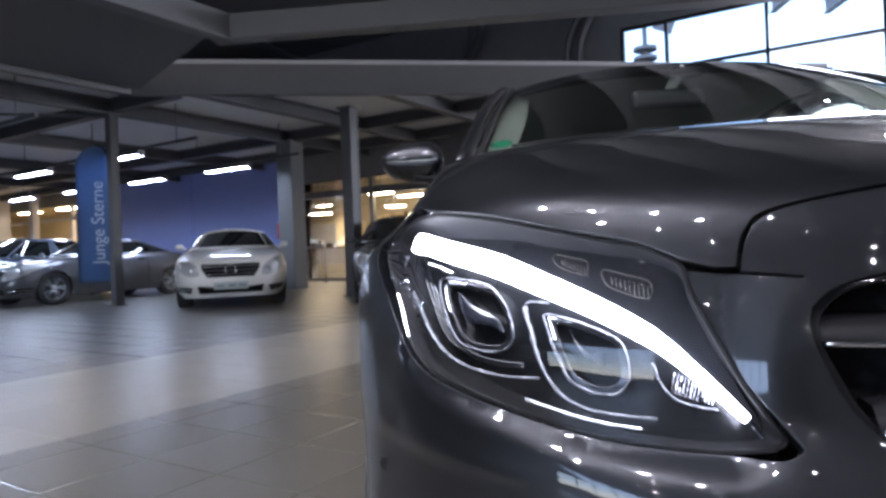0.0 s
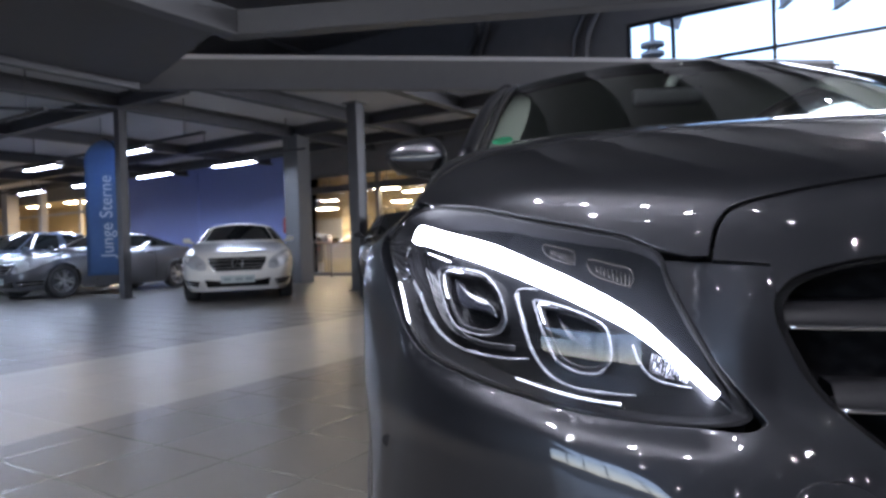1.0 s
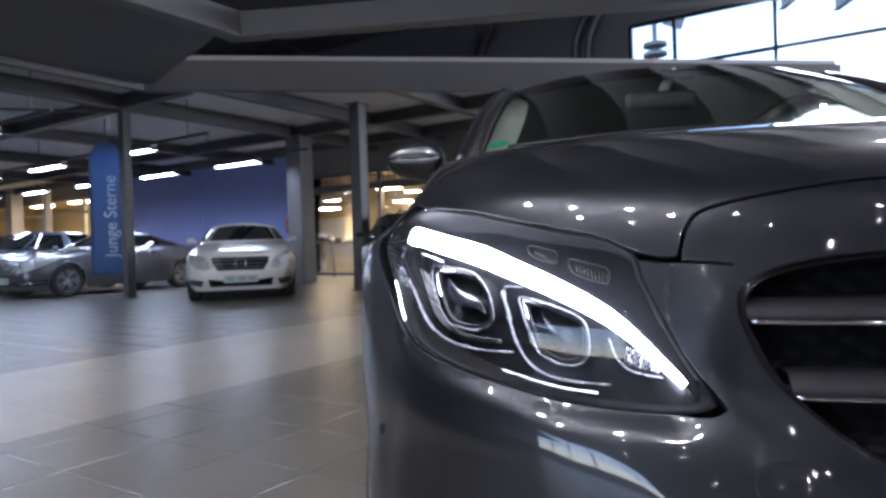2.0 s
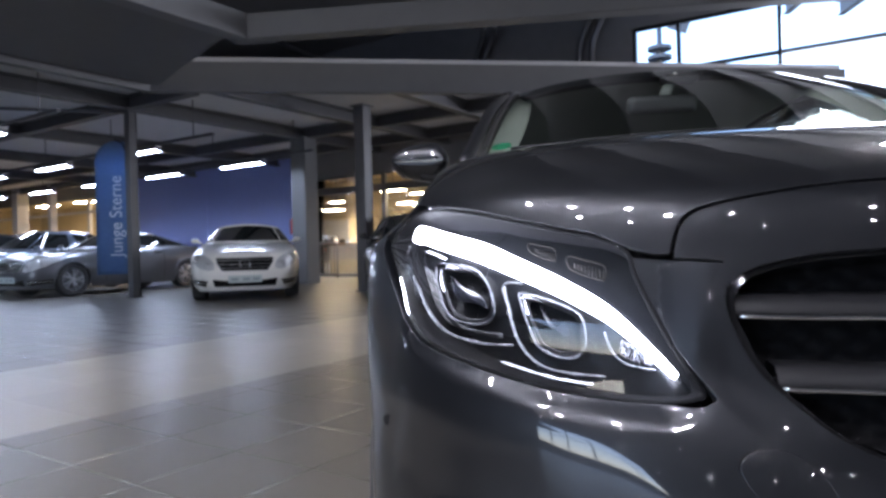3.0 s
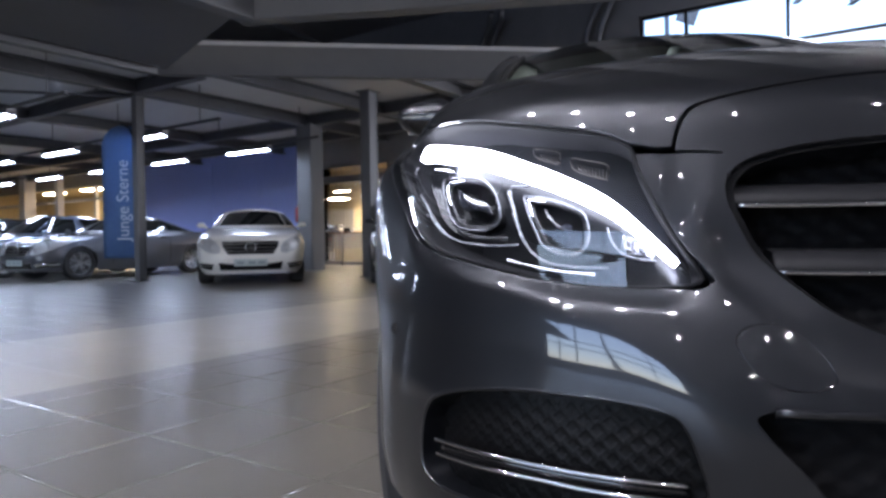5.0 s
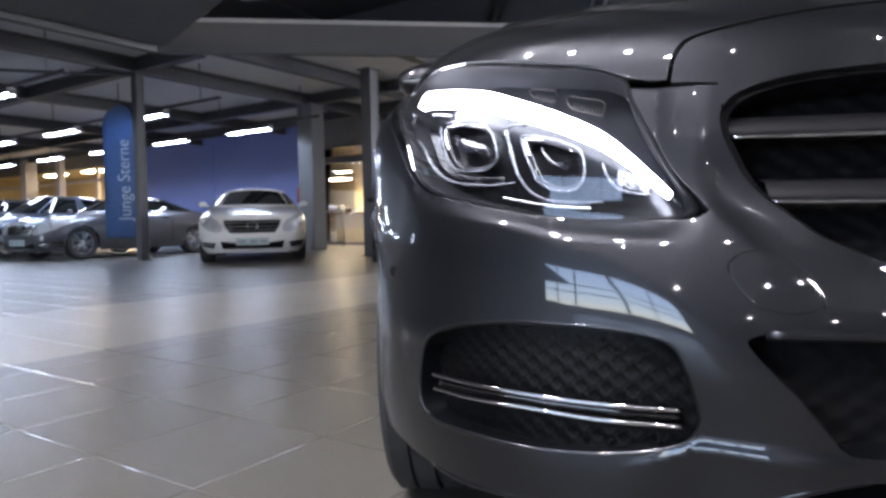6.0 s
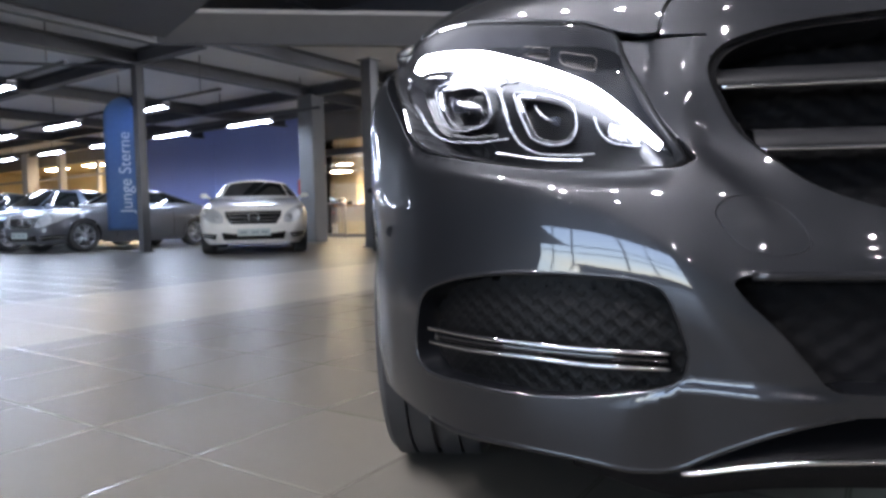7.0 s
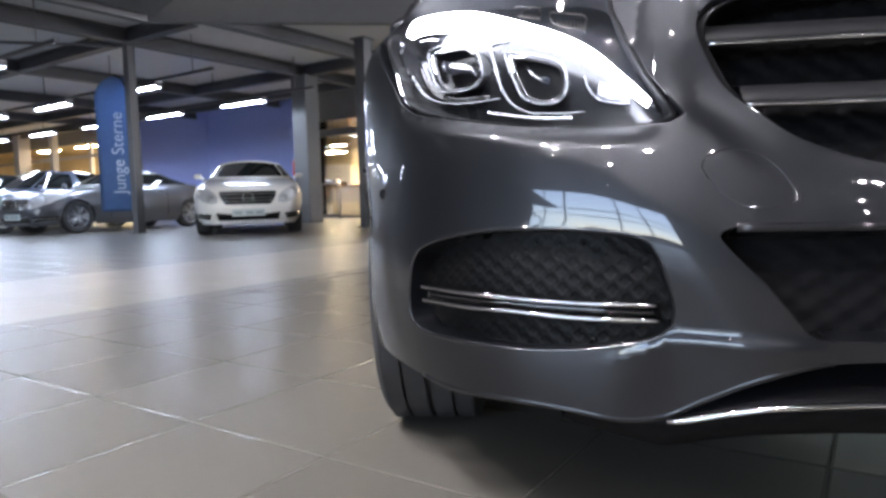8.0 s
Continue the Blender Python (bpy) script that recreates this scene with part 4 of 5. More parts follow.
    for cs, cz, wa, hb, lean in ((.825, .718, .086, .043, .15), (.645, .680, .052, .041, .15)):
        if cs > .7:
            pts = [(.904, .763), (.848, .763), (.798, .758), (.771, .744), (.754, .726), (.743, .702), (.744, .688), (.756, .678), (.785, .675), (.828, .680), (.855, .696), (.880, .721), (.899, .743)]
        else:
            pts = [(.699, .723), (.670, .719), (.640, .711), (.618, .703), (.605, .695), (.598, .681), (.595, .662), (.598, .650), (.606, .642), (.620, .640), (.638, .642), (.662, .652), (.675, .670), (.690, .696), (.697, .712)]
        ring = part("projector", tube_bm(line(pts, -.040, 5, True), .0022, 8, closed=True), CHROME_SOFT, lamp, smooth=True)
        c = np.array(pts).mean(0)
        inner = spline([tuple((np.array(p) - c) * 0.93 + c) for p in pts], 4, True)
        skin("shroud", inner, front, GLOSS_BLACK, ring, holes=[spline([tuple((np.array(p) - c) * 0.82 + c) for p in pts], 4, True)], step=0.008, thick=0.02, offset=-.046, mirror=side)
        rim_s = np.array(inner)

        def bulge(s, v, c=c, wa=wa, hb=hb, lean=lean):
            p = front(s, v, 0.0)
            dx, dz = (np.asarray(s) - c[0]) / wa, (np.asarray(v) - c[1] - lean * (np.asarray(s) - c[0])) / hb
            p[..., 1] = p[..., 1] - 0.020 * np.clip(1 - dx * dx, 0, 1) * np.clip(1 - dz * dz, 0, 1)
            return p
        skin("projector_lens", (rim_s - c) * 0.86 + c, bulge, LENS_DARK, ring, step=0.005, thick=0.012, offset=-.056, mirror=side)
        # inner chrome corner at the head of the bowl
        pts_c = [tuple((np.array(pts[k]) - c) * 0.92 + c) for k in (-2, -1, 0, 1)]
        part("chrome_corner", tube_bm(line(pts_c, -.046, 5), .0022, 8), CHROME, ring, smooth=True)
    # indicator bowls above the light strip: a thin rim round fine flutes
    for s0, v0, wide, tall in ((.672, .781, .022, .013), (.602, .758, .027, .016)):
        rim_pts = [(s0 + wide, v0 + tall * .9), (s0, v0 + tall * .55), (s0 - wide, v0 + tall * .1), (s0 - wide * 1.05, v0 - tall), (s0 - wide * .2, v0 - tall * .75), (s0 + wide * .75, v0 - tall * .1)]
        bowl = part("indicator_bowl", tube_bm(line(rim_pts, -.036, 5, True), .0009, 6, closed=True), SMOKED, lamp, smooth=True)
        for k in range(9):
            w = k / 8
            c = (s0 + wide * (.7 - 1.6 * w), v0 + tall * (.55 - .55 * w))
            part("indicator_flute", tube_bm(line([c, (c[0] - .002, c[1] - tall * (.5 + .6 * w))], -.046, 3), .0011, 5, taper=[.6, 1, 1, .5]), SMOKED, bowl)
    # fluted reflector at the inner end
    part("chrome_frame", tube_bm(line([(.57, .674), (.562, .655), (.547, .640), (.525, .634), (.505, .632)], -.04), .0018, 8), CHROME_SOFT, lamp, smooth=True)
    for k in range(12):
        s0, v0 = .551 - .0037 * k, .645 - .0008 * k
        part("flute", tube_bm(line([(s0, v0), (s0 - .004, v0 + .020 - .0007 * k)], -.046, 3), .0015, 5, taper=[1, 1, .8, .5]), CHROME_SOFT, lamp)
    # steps of the inner bezel
    for k in range(3):
        part("bezel_step", tube_bm(line([(.968 - .012 * k, .765 - .004 * k), (.925 - .012 * k, .718 - .002 * k), (.868 - .010 * k, .682), (.80, .664 + .002 * k), (.73, .661 + .002 * k)], -.050), .0022, 6), GLOSS_BLACK, lamp, smooth=True)
    # chrome beads that stand in for a row of glints at the outer end
    for k in range(12):
        w = k / 11
        c = (.998 - .10 * w ** 1.6, .795 - .105 * w)
        q = line([c, (c[0] - .006, c[1] - .002)], -.022, 2)
        part("glint_bead", tube_bm(q, random.uniform(.0012, .0028), 6), CHROME, lamp)

    # fog grille: recessed mesh with raised lozenges
    fm = FOG.mean(0)

    def lozenge(s, v):
        p = front(s, v, 0.0)
        p[..., 1] = p[..., 1] - 0.0014 * np.cos(2 * math.pi * s / 0.034) * np.cos(2 * math.pi * v / 0.0255)
        return p
    mesh = skin("fog_grille", (FOG - fm) * 1.03 + fm, lozenge, FOG_BLACK, car, step=0.0031, thick=0.004, offset=-0.052, mirror=side, label="black mesh grille in the bumper")
    for z0, z1, z2 in ((.371, .3685, .366), (.351, .350, .346)):
        part("chrome_bar", tube_bm(line([(.838, z0 + .003), (.76, z0 - .001), (.68, z1 - .001), (.59, z2 - .0005), (.486, z2)], (-.012, -.022, -.029, -.033, -.036), 6, crease=0.0), .0033, 8), BAR_CHROME, mesh, smooth=True)
    part("bar_core", tube_bm(line([(.832, .3625), (.76, .3605), (.68, .3585), (.59, .3565), (.488, .356)], (-.022, -.032, -.039, -.043, -.046), 6, crease=0.0), .0075, 8), GLOSS_BLACK, mesh, smooth=True)
    # parking sensor
    p0 = Vector(line([(.947, .5125), (.948, .5125)], 0.0015, 1)[0])
    part("parking_sensor", tube_bm([p0, p0 + Vector((0.006 * (-1 if side else 1), 0.01, 0))], .0085, 14), PAINT, car)

# grille: frame, backing mesh, two blades
GR = both(GRILLE_EDGE)


def grille_mesh(s, v):
    p = front(s, v)
    p[..., 1] = p[..., 1] + 0.085 - 0.003 * np.cos(2 * math.pi * s / 0.044) * np.cos(2 * math.pi * v / 0.030)
    return p


grille = skin("grille", clean(GR), grille_mesh, GRILLE_BLACK, car, step=0.007, thick=0.004, label="black radiator grille with two chrome-edged blades")
skin("grille_frame", clean(GR * 0.999), front, GLOSS_BLACK, grille, holes=[clean((GR - (0, .64)) * (0.975, 0.965) + (0, .64))], step=0.012, thick=0.06, offset=-0.012)
for z, reach in ((.689, .408), (.608, .366)):
    c = np.linspace(-reach, reach, 61)
    fl = (np.abs(c) / reach) ** 2 * 0.004
    rows = []
    for dz, dy in ((-.004, .020), (-.006, .016), (-.003, .012), (.004, .012), (.020, .022), (.024, .045), (.0, .06)):
        p = front(c, np.full_like(c, z))
        rows.append([(a[0], a[1] + dy + 0.012, z + dz + f) for a, f in zip(p, fl)])
    part("blade", grid_bm(rows), SATIN_GREY, grille, smooth=True)
    p = front(c, np.full_like(c, z))
    part("chrome_edge", tube_bm([(a[0], a[1] + 0.022, z - 0.004 + f) for a, f in zip(p, fl)], .0032, 8), CHROME, grille, smooth=True)
part("emblem_ring", tube_bm([(0.088 * math.sin(t), -0.006 + NOSE(.645), .645 + 0.088 * math.cos(t)) for t in np.linspace(0, 2 * math.pi, 48)[:-1]], .007, 10, closed=True), CHROME, grille, smooth=True)
part("emblem_disc", tube_bm([(0, NOSE(.645) + 0.0, .645), (0, NOSE(.645) + 0.03, .645)], .082, 32), GLOSS_BLACK, grille)
part("lower_backing", box_bm((0.9, 0.02, 0.17), (0, 0.13, 0.40)), BLACK_PLASTIC, car)
low = skin("lower_mesh", clean(LOWER * 1.02 + (0, -0.008)), lambda s, v: front(s, v, 0.0) + np.stack([0 * s, 0.06 - 0.0018 * np.cos(2 * math.pi * s / 0.044) * np.cos(2 * math.pi * v / 0.030), 0 * s], -1), GRILLE_BLACK, car, step=0.007, thick=0.004)
# lower valance and its chrome edge
val_z = smooth_curve([0, .2, .258, .314, .368, .417, .461, .481, .60, .80, .9], [.265, .265, .265, .262, .256, .242, .228, .225, .236, .244, .244])
c = np.linspace(-.60, .60, 121)
rows = []
for k, (dz, dy) in enumerate(((.05, .06), (.004, .012), (-.002, -.002), (-.014, .004), (-.05, .04), (-.06, .12))):
    q = np.abs(c)
    zz = val_z(q)
    p = front(c, zz)
    rows.append([(a[0], a[1] + dy + 0.006 + 0.3 * max(0, abs(w) - .47), z + dz * (1 if k else np.interp(abs(w), [0, .48, .55], [1, .2, .1]))) for a, z, w in zip(p, zz, c)])
part("valance", grid_bm(rows), GRILLE_BLACK, car, smooth=True)
c = np.linspace(-.482, .482, 81)
p = front(c, val_z(np.abs(c)))
part("chrome_lip", tube_bm([(a[0], a[1] - 0.006, a[2]) for a in p], .0031, 8), CHROME, car, smooth=True)
part("undertray", box_bm((1.5, 3.8, 0.04), (0, 2.42, 0.155), 0.012), GRILLE_BLACK, car)
# sills out of sight, added to keep side light off the floor underneath
for sgn in (-1, 1):
    part("side_sill", box_bm((0.07, 1.95, 0.13), (sgn * 0.83, 2.21, 0.20), 0.025, segments=3), PAINT, car, smooth=True)
part("inner_body", box_bm((1.30, 0.9, 0.5), (0, 0.85, 0.50), 0.05), BLACK_PLASTIC, car)


def wheel(parent, x, y, hub, width, out, rim=ALLOY, detail=True):
    """A tyre with grooved tread and an alloy rim; out is the side (-1 or 1) that shows."""
    w, r = width / 2, hub
    prof = [(-w * .80, r * .66), (-w * .97, r * .74), (-w, r * .85), (-w * .93, r * .95), (-w * .82, r * .985)]
    if detail:
        for a, b in ((-.80, -.48), (-.42, -.05), (.05, .42), (.48, .80)):
            prof += [(w * a, r * .962), (w * a, r * .997), (w * b, r * .997), (w * b, r * .962)]
    else:
        prof += [(-w * .5, r), (w * .5, r)]
    prof += [(w * .82, r * .985), (w * .93, r * .95), (w, r * .85), (w * .97, r * .74), (w * .80, r * .66)]
    t = part("wheel", spin_bm([(a * 1.0, b) for a, b in prof], 120 if detail else 36), RUBBER, parent, "black rubber tyre on alloy rim", smooth=False)
    t.location = (x, y, hub)
    rm = spin_bm([(out * w * .82, r * .69), (out * w * .86, r * .67), (out * w * .6, r * .63), (-out * w * .8, r * .62)], 36)
    part("rim", rm, rim, t, smooth=True)
    part("brake_disc", spin_bm([(out * w * .05, .02), (out * w * .05, r * .5), (-out * w * .1, r * .5), (-out * w * .1, .02)], 30), GREY_METAL, t)
    for k in range(5):
        for dq in (-.12, .12):
            q = 2 * math.pi * k / 5 + dq
            q2 = 2 * math.pi * k / 5 + dq * 2.0
            part("spoke", tube_bm([(out * w * .72, .05 * math.cos(q), .05 * math.sin(q)), (out * w * .78, r * .4 * math.cos(q2 * 0.5 + q * 0.5), r * .4 * math.sin(q2 * 0.5 + q * 0.5)), (out * w * .70, r * .66 * math.cos(q2), r * .66 * math.sin(q2))], .017, 6), rim, t, smooth=True)
    part("hub_cap", spin_bm([(out * w * .55, .055), (out * w * .80, .05), (out * w * .84, .03), (out * w * .84, .001)], 20), rim, t, smooth=True)
    return t


for x in (-.824, .824):
    for y in (AXLE, AXLE + 2.84):
        wheel(car, x, y, HUB, .215, -1 if x < 0 else 1)
        liner = arch_bm([(-.10, ARCH + .012), (.12, ARCH + .012)], -8, 188, 36)
        liner = part("wheel_liner", liner, BLACK_PLASTIC, car)
        liner.location = (x * 0.92, y, HUB)

# cabin: windscreen, roof, side windows
def ws(u, k):
    """The windscreen: u from -1 to 1 across, k from 0 at its foot to 1 at its head."""
    u, k = np.asarray(u, float), np.asarray(k, float)
    x = u * (0.748 - 0.142 * k)
    y = 1.20 + 0.74 * k + 0.17 * np.abs(u) ** 2.4 * (1 - 0.35 * k)
    z = 1.045 + 0.395 * k + 0.03 * np.sin(math.pi * k) - 0.045 * np.abs(u) ** 2.5 * k
    return np.stack([x, y, z], -1)


glass = skin("windscreen", even(np.array([(-1, 0), (1, 0), (1, 1), (-1, 1)], float), 0.1), ws, WINDSCREEN, car, step=0.06, thick=0.004)
glass.visible_shadow = False


def roof(u, k):
    u, k = np.asarray(u, float), np.asarray(k, float)
    y = 1.945 + 0.11 * np.abs(u) ** 2.4 * (1 - k) + 1.25 * k
    x = u * (0.625 - 0.05 * k * k)
    z = 1.438 + 0.025 * np.sin(math.pi * np.minimum(k * 1.2, 1)) - 0.06 * k * k - 0.045 * np.abs(u) ** 2.5
    return np.stack([x, y, z], -1)


skin("roof", even(np.array([(-1.02, 0), (1.02, 0), (1.02, 1), (-1.02, 1)], float), 0.1), roof, PAINT, car, step=0.06, thick=0.02)


def rear_glass(u, k):
    u, k = np.asarray(u, float), np.asarray(k, float)
    return np.stack([u * (0.60 + 0.08 * k), 3.20 + 0.75 * k - 0.1 * np.abs(u) ** 2, 1.375 - 0.33 * k - 0.04 * u * u * (1 - k)], -1)


skin("rear_window", even(np.array([(-1, 0), (1, 0), (1, 1), (-1, 1)], float), 0.1), rear_glass, SIDE_GLASS, car, step=0.08, thick=0.01).visible_shadow = False


def tail(s, v):
    """The back of the car, a mirror of the front's plan with a boot lid."""
    s, v = np.asarray(s, float), np.asarray(v, float)
    q = np.abs(s)
    lid = smooth_curve([.1, .3, .5, .8, .9, .95, 1.0, 1.04], [4.64, 4.68, 4.69, 4.66, 4.64, 4.58, 4.2, 3.9])
    x = HALF(np.minimum(v, .95)) * XS(q) * np.interp(v, [.95, 1.04], [1, .86])
    y = lid(v) - 0.5 * YS(q) - np.maximum(q - SIDE, 0)
    return np.stack([np.sign(s + 1e-12) * x, y, v], -1)


skin("rear_body", clean(both([(0, 1.03), (.8, 1.0), (1.25, .955), (1.9, .955), (2.14, .94), (2.14, .70), (1.72, .70), (1.45, .62), (1.32, .45), (1.3, .25), (0, .22)])), tail, PAINT, car, step=0.05, thick=0.02)
for sgn in (-1, 1):
    # side window band, pillars and inner trim
    def flank(k, h, sgn=sgn):
        y = 1.42 + 2.45 * k
        top = np.interp(k, [0, .28, .35, .75, 1.0], [.0, .96, 1.0, .93, 0.05])
        z = .945 + h * top * .445
        return (sgn * (.835 - .185 * (z - .945) / .445), y, z)
    rows = [[flank(k, h) for k in np.linspace(0, 1, 30)] for h in np.linspace(0, 1, 6)]
    bm = grid_bm(rows)
    bmesh.ops.solidify(bm, geom=list(bm.faces), thickness=0.005)
    w = part("side_window", bm, SIDE_GLASS, car, smooth=True)
    w.visible_shadow = False
    pil = [tuple(Vector(ws(sgn * 1.02, k)) + Vector((sgn * .018, .01, 0.004))) for k in np.linspace(-.06, 1.03, 12)]
    part("pillar", tube_bm(pil, .025, 10, flat=0.8), PAINT, car, smooth=True)
    part("pillar_seal", tube_bm([tuple(Vector(ws(sgn * .985, k)) + Vector((0, -.006, 0.003))) for k in np.linspace(0, 1, 12)], .010, 8), BLACK_PLASTIC, car, smooth=True)
    part("pillar_trim", grid_bm([[tuple(Vector(ws(sgn * (.968 - j * (.004 + .012 * math.sin(math.pi * k ** .8))), k)) + Vector((-sgn * 0.012 * j, .02 + .03 * j, -.012))) for k in np.linspace(0.02, .98, 12)] for j in range(5)]), TRIM_PALE, car, "pale fabric pillar trim", smooth=True)
    rail_pts = [tuple(Vector(roof(sgn * 1.03, k)) + Vector((0, 0, -.004))) for k in np.linspace(0, 1, 14)] + [(sgn * .66, 3.55, 1.23), (sgn * .72, 3.8, 1.08), (sgn * .76, 3.95, .98)]
    part("roof_rail", tube_bm(rail_pts, .026, 8), PAINT, car, smooth=True)
    part("waist_trim", tube_bm([(sgn * .85, 1.40, .945), (sgn * .853, 2.4, .948), (sgn * .845, 3.6, .955)], .009, 8), CHROME, car, smooth=True)
    # door mirror
    sh = []
    for k in range(13):
        t = k / 12
        cx = .845 + .185 * t
        hgt = .076 * (1 - .38 * t) * (1 - (2 * t - 1.05) ** 4 * .55) * (1 if t > .02 else .8)
        dep = .075 * (1 - .35 * t)
        sh.append([(sgn * cx, 1.50 + .02 * t + dep * math.sin(q) * (1.0 if math.sin(q) < 0 else .45), 1.062 + .004 * t + hgt * math.cos(q)) for q in np.linspace(0, 2 * math.pi, 25)[:-1]])
    bm = grid_bm(sh, close_u=True)
    bm.verts.ensure_lookup_table()
    bm.faces.new([bm.verts[i] for i in range(24)])
    bm.faces.new([bm.verts[12 * 24 + i] for i in range(24)])
    mh = part("mirror", bm, PAINT, car, "dark grey door mirror with a black foot", smooth=True)
    part("mirror_foot", tube_bm([(sgn * .80, 1.47, 1.0), (sgn * .86, 1.48, 1.012), (sgn * .93, 1.49, 1.018)], .03, 10, flat=.6), BLACK_PLASTIC, mh, smooth=True)
    part("lower_shell", grid_bm([[(sgn * (.852 + .165 * t), 1.497 + .02 * t + .0762 * (1 - .35 * t) * math.sin(q) * (1.0 if math.sin(q) < 0 else .45), 1.061 + .004 * t + .0775 * (1 - .38 * t) * (1 - (2 * t - 1.05) ** 4 * .55) * math.cos(q)) for q in np.linspace(math.pi * .58, math.pi * 1.42, 15)] for t in np.linspace(0.02, .98, 12)]), GLOSS_BLACK, mh, smooth=True)
    part("indicator", tube_bm([(sgn * (.875 + .145 * t), 1.497 - .072 * (1 - .35 * t) + .02 * t, 1.066) for t in np.linspace(0, 1, 8)], .003, 8), CHROME_SOFT, mh, smooth=True)
    part("mirror_glass", box_bm((.15, .004, .095), (sgn * .935, 1.545, 1.064), .001), CHROME, mh)
# sticker, rear-view mirror, wipers, dashboard, seats
for u, k in ((-.915, .085), (.62, .05)):
    st = []
    for t in np.linspace(0, 2 * math.pi, 29)[:-1]:
        st.append(tuple(Vector(ws(u + .043 * math.cos(t), k + .032 + .032 * math.sin(t))) + Vector((0, .012, -.002))))
    bm = bmesh.new()
    bm.faces.new([bm.verts.new(p) for p in st])
    bmesh.ops.solidify(bm, geom=list(bm.faces), thickness=0.001)
    part("badge", bm, STICKER, car, "round green windscreen badge")
bm = box_bm((.25, .03, .068), (-.072, 1.83, 1.288), .02, segments=4)
rv = part("rear_view_mirror", bm, GREY_METAL, car, smooth=False)
part("mirror_stem", tube_bm([(-.06, 1.85, 1.32), (-.03, 1.87, 1.37), (0, 1.86, 1.40)], .02, 8), TRIM_PALE, rv, smooth=True)
part("sensor_box", box_bm((.13, .07, .03), (0, 1.86, 1.385), .012), BLACK_PLASTIC, rv)
for x0, x1 in ((-.62, -.02), (.02, .58)):
    c = np.linspace(x0 / .72, x1 / .72, 14)
    pts = [tuple(Vector(ws(u, .035 + .02 * math.sin(3 * (u - x0)))) + Vector((0, -.012, .014))) for u in c]
    wp = part("wiper", tube_bm(pts, .007, 8), BLACK_PLASTIC, car, smooth=True)
    part("wiper_arm", tube_bm([tuple(Vector(ws(x1 / .74, -.02)) + Vector((0, -.01, .02))), pts[7]], .009, 8), BLACK_PLASTIC, wp, smooth=True)
dash = [[(x, y + .10 * (abs(x) / .75) ** 2.4, z) for x in np.linspace(-.74, .74, 25)] for y, z in ((1.19, 1.00), (1.30, 1.015), (1.55, 1.02), (1.72, 1.0), (1.78, .94), (1.76, .8), (1.80, .55))]
part("dashboard", grid_bm(dash), LEATHER, car, smooth=True)
part("cowl", grid_bm([[(x, y + .16 * (abs(x) / .75) ** 2.4, z) for x in np.linspace(-.78, .78, 25)] for y, z in ((1.10, .99), (1.17, .995), (1.21, 1.02))]), BLACK_PLASTIC, car, smooth=True)
for x in (-.37, .37):
    seat = part("seat", box_bm((.50, .52, .16), (x, 2.35, .48), .05, segments=3), LEATHER, car, smooth=True)
    part("seat_back", box_bm((.48, .14, .62), (x, 2.68, .82), .06, rot=Matrix.Rotation(radians(-18), 4, "X"), segments=3), LEATHER, seat, smooth=True)
    part("head_rest", box_bm((.26, .10, .18), (x, 2.82, 1.20), .045, segments=3), LEATHER, seat, smooth=True)
part("rear_bench", box_bm((1.2, .2, .6), (0, 3.45, .75), .06, segments=3), LEATHER, car, smooth=True)
part("cabin_floor", box_bm((1.5, 2.4, .03), (0, 2.5, .3)), BLACK_PLASTIC, car)
part("headliner", grid_bm([[tuple(Vector(roof(u, k)) + Vector((0, 0.02, -.03))) for u in np.linspace(-.97, .97, 13)] for k in np.linspace(0.02, 1, 9)]), TRIM_PALE, car, smooth=True)
part("steering_wheel", tube_bm([(.37 + .18 * math.cos(t), 1.92 + .06 * math.sin(t), .90 + .17 * math.sin(t)) for t in np.linspace(0, 2 * math.pi, 33)[:-1]], .016, 8, closed=True), LEATHER, car, smooth=True)


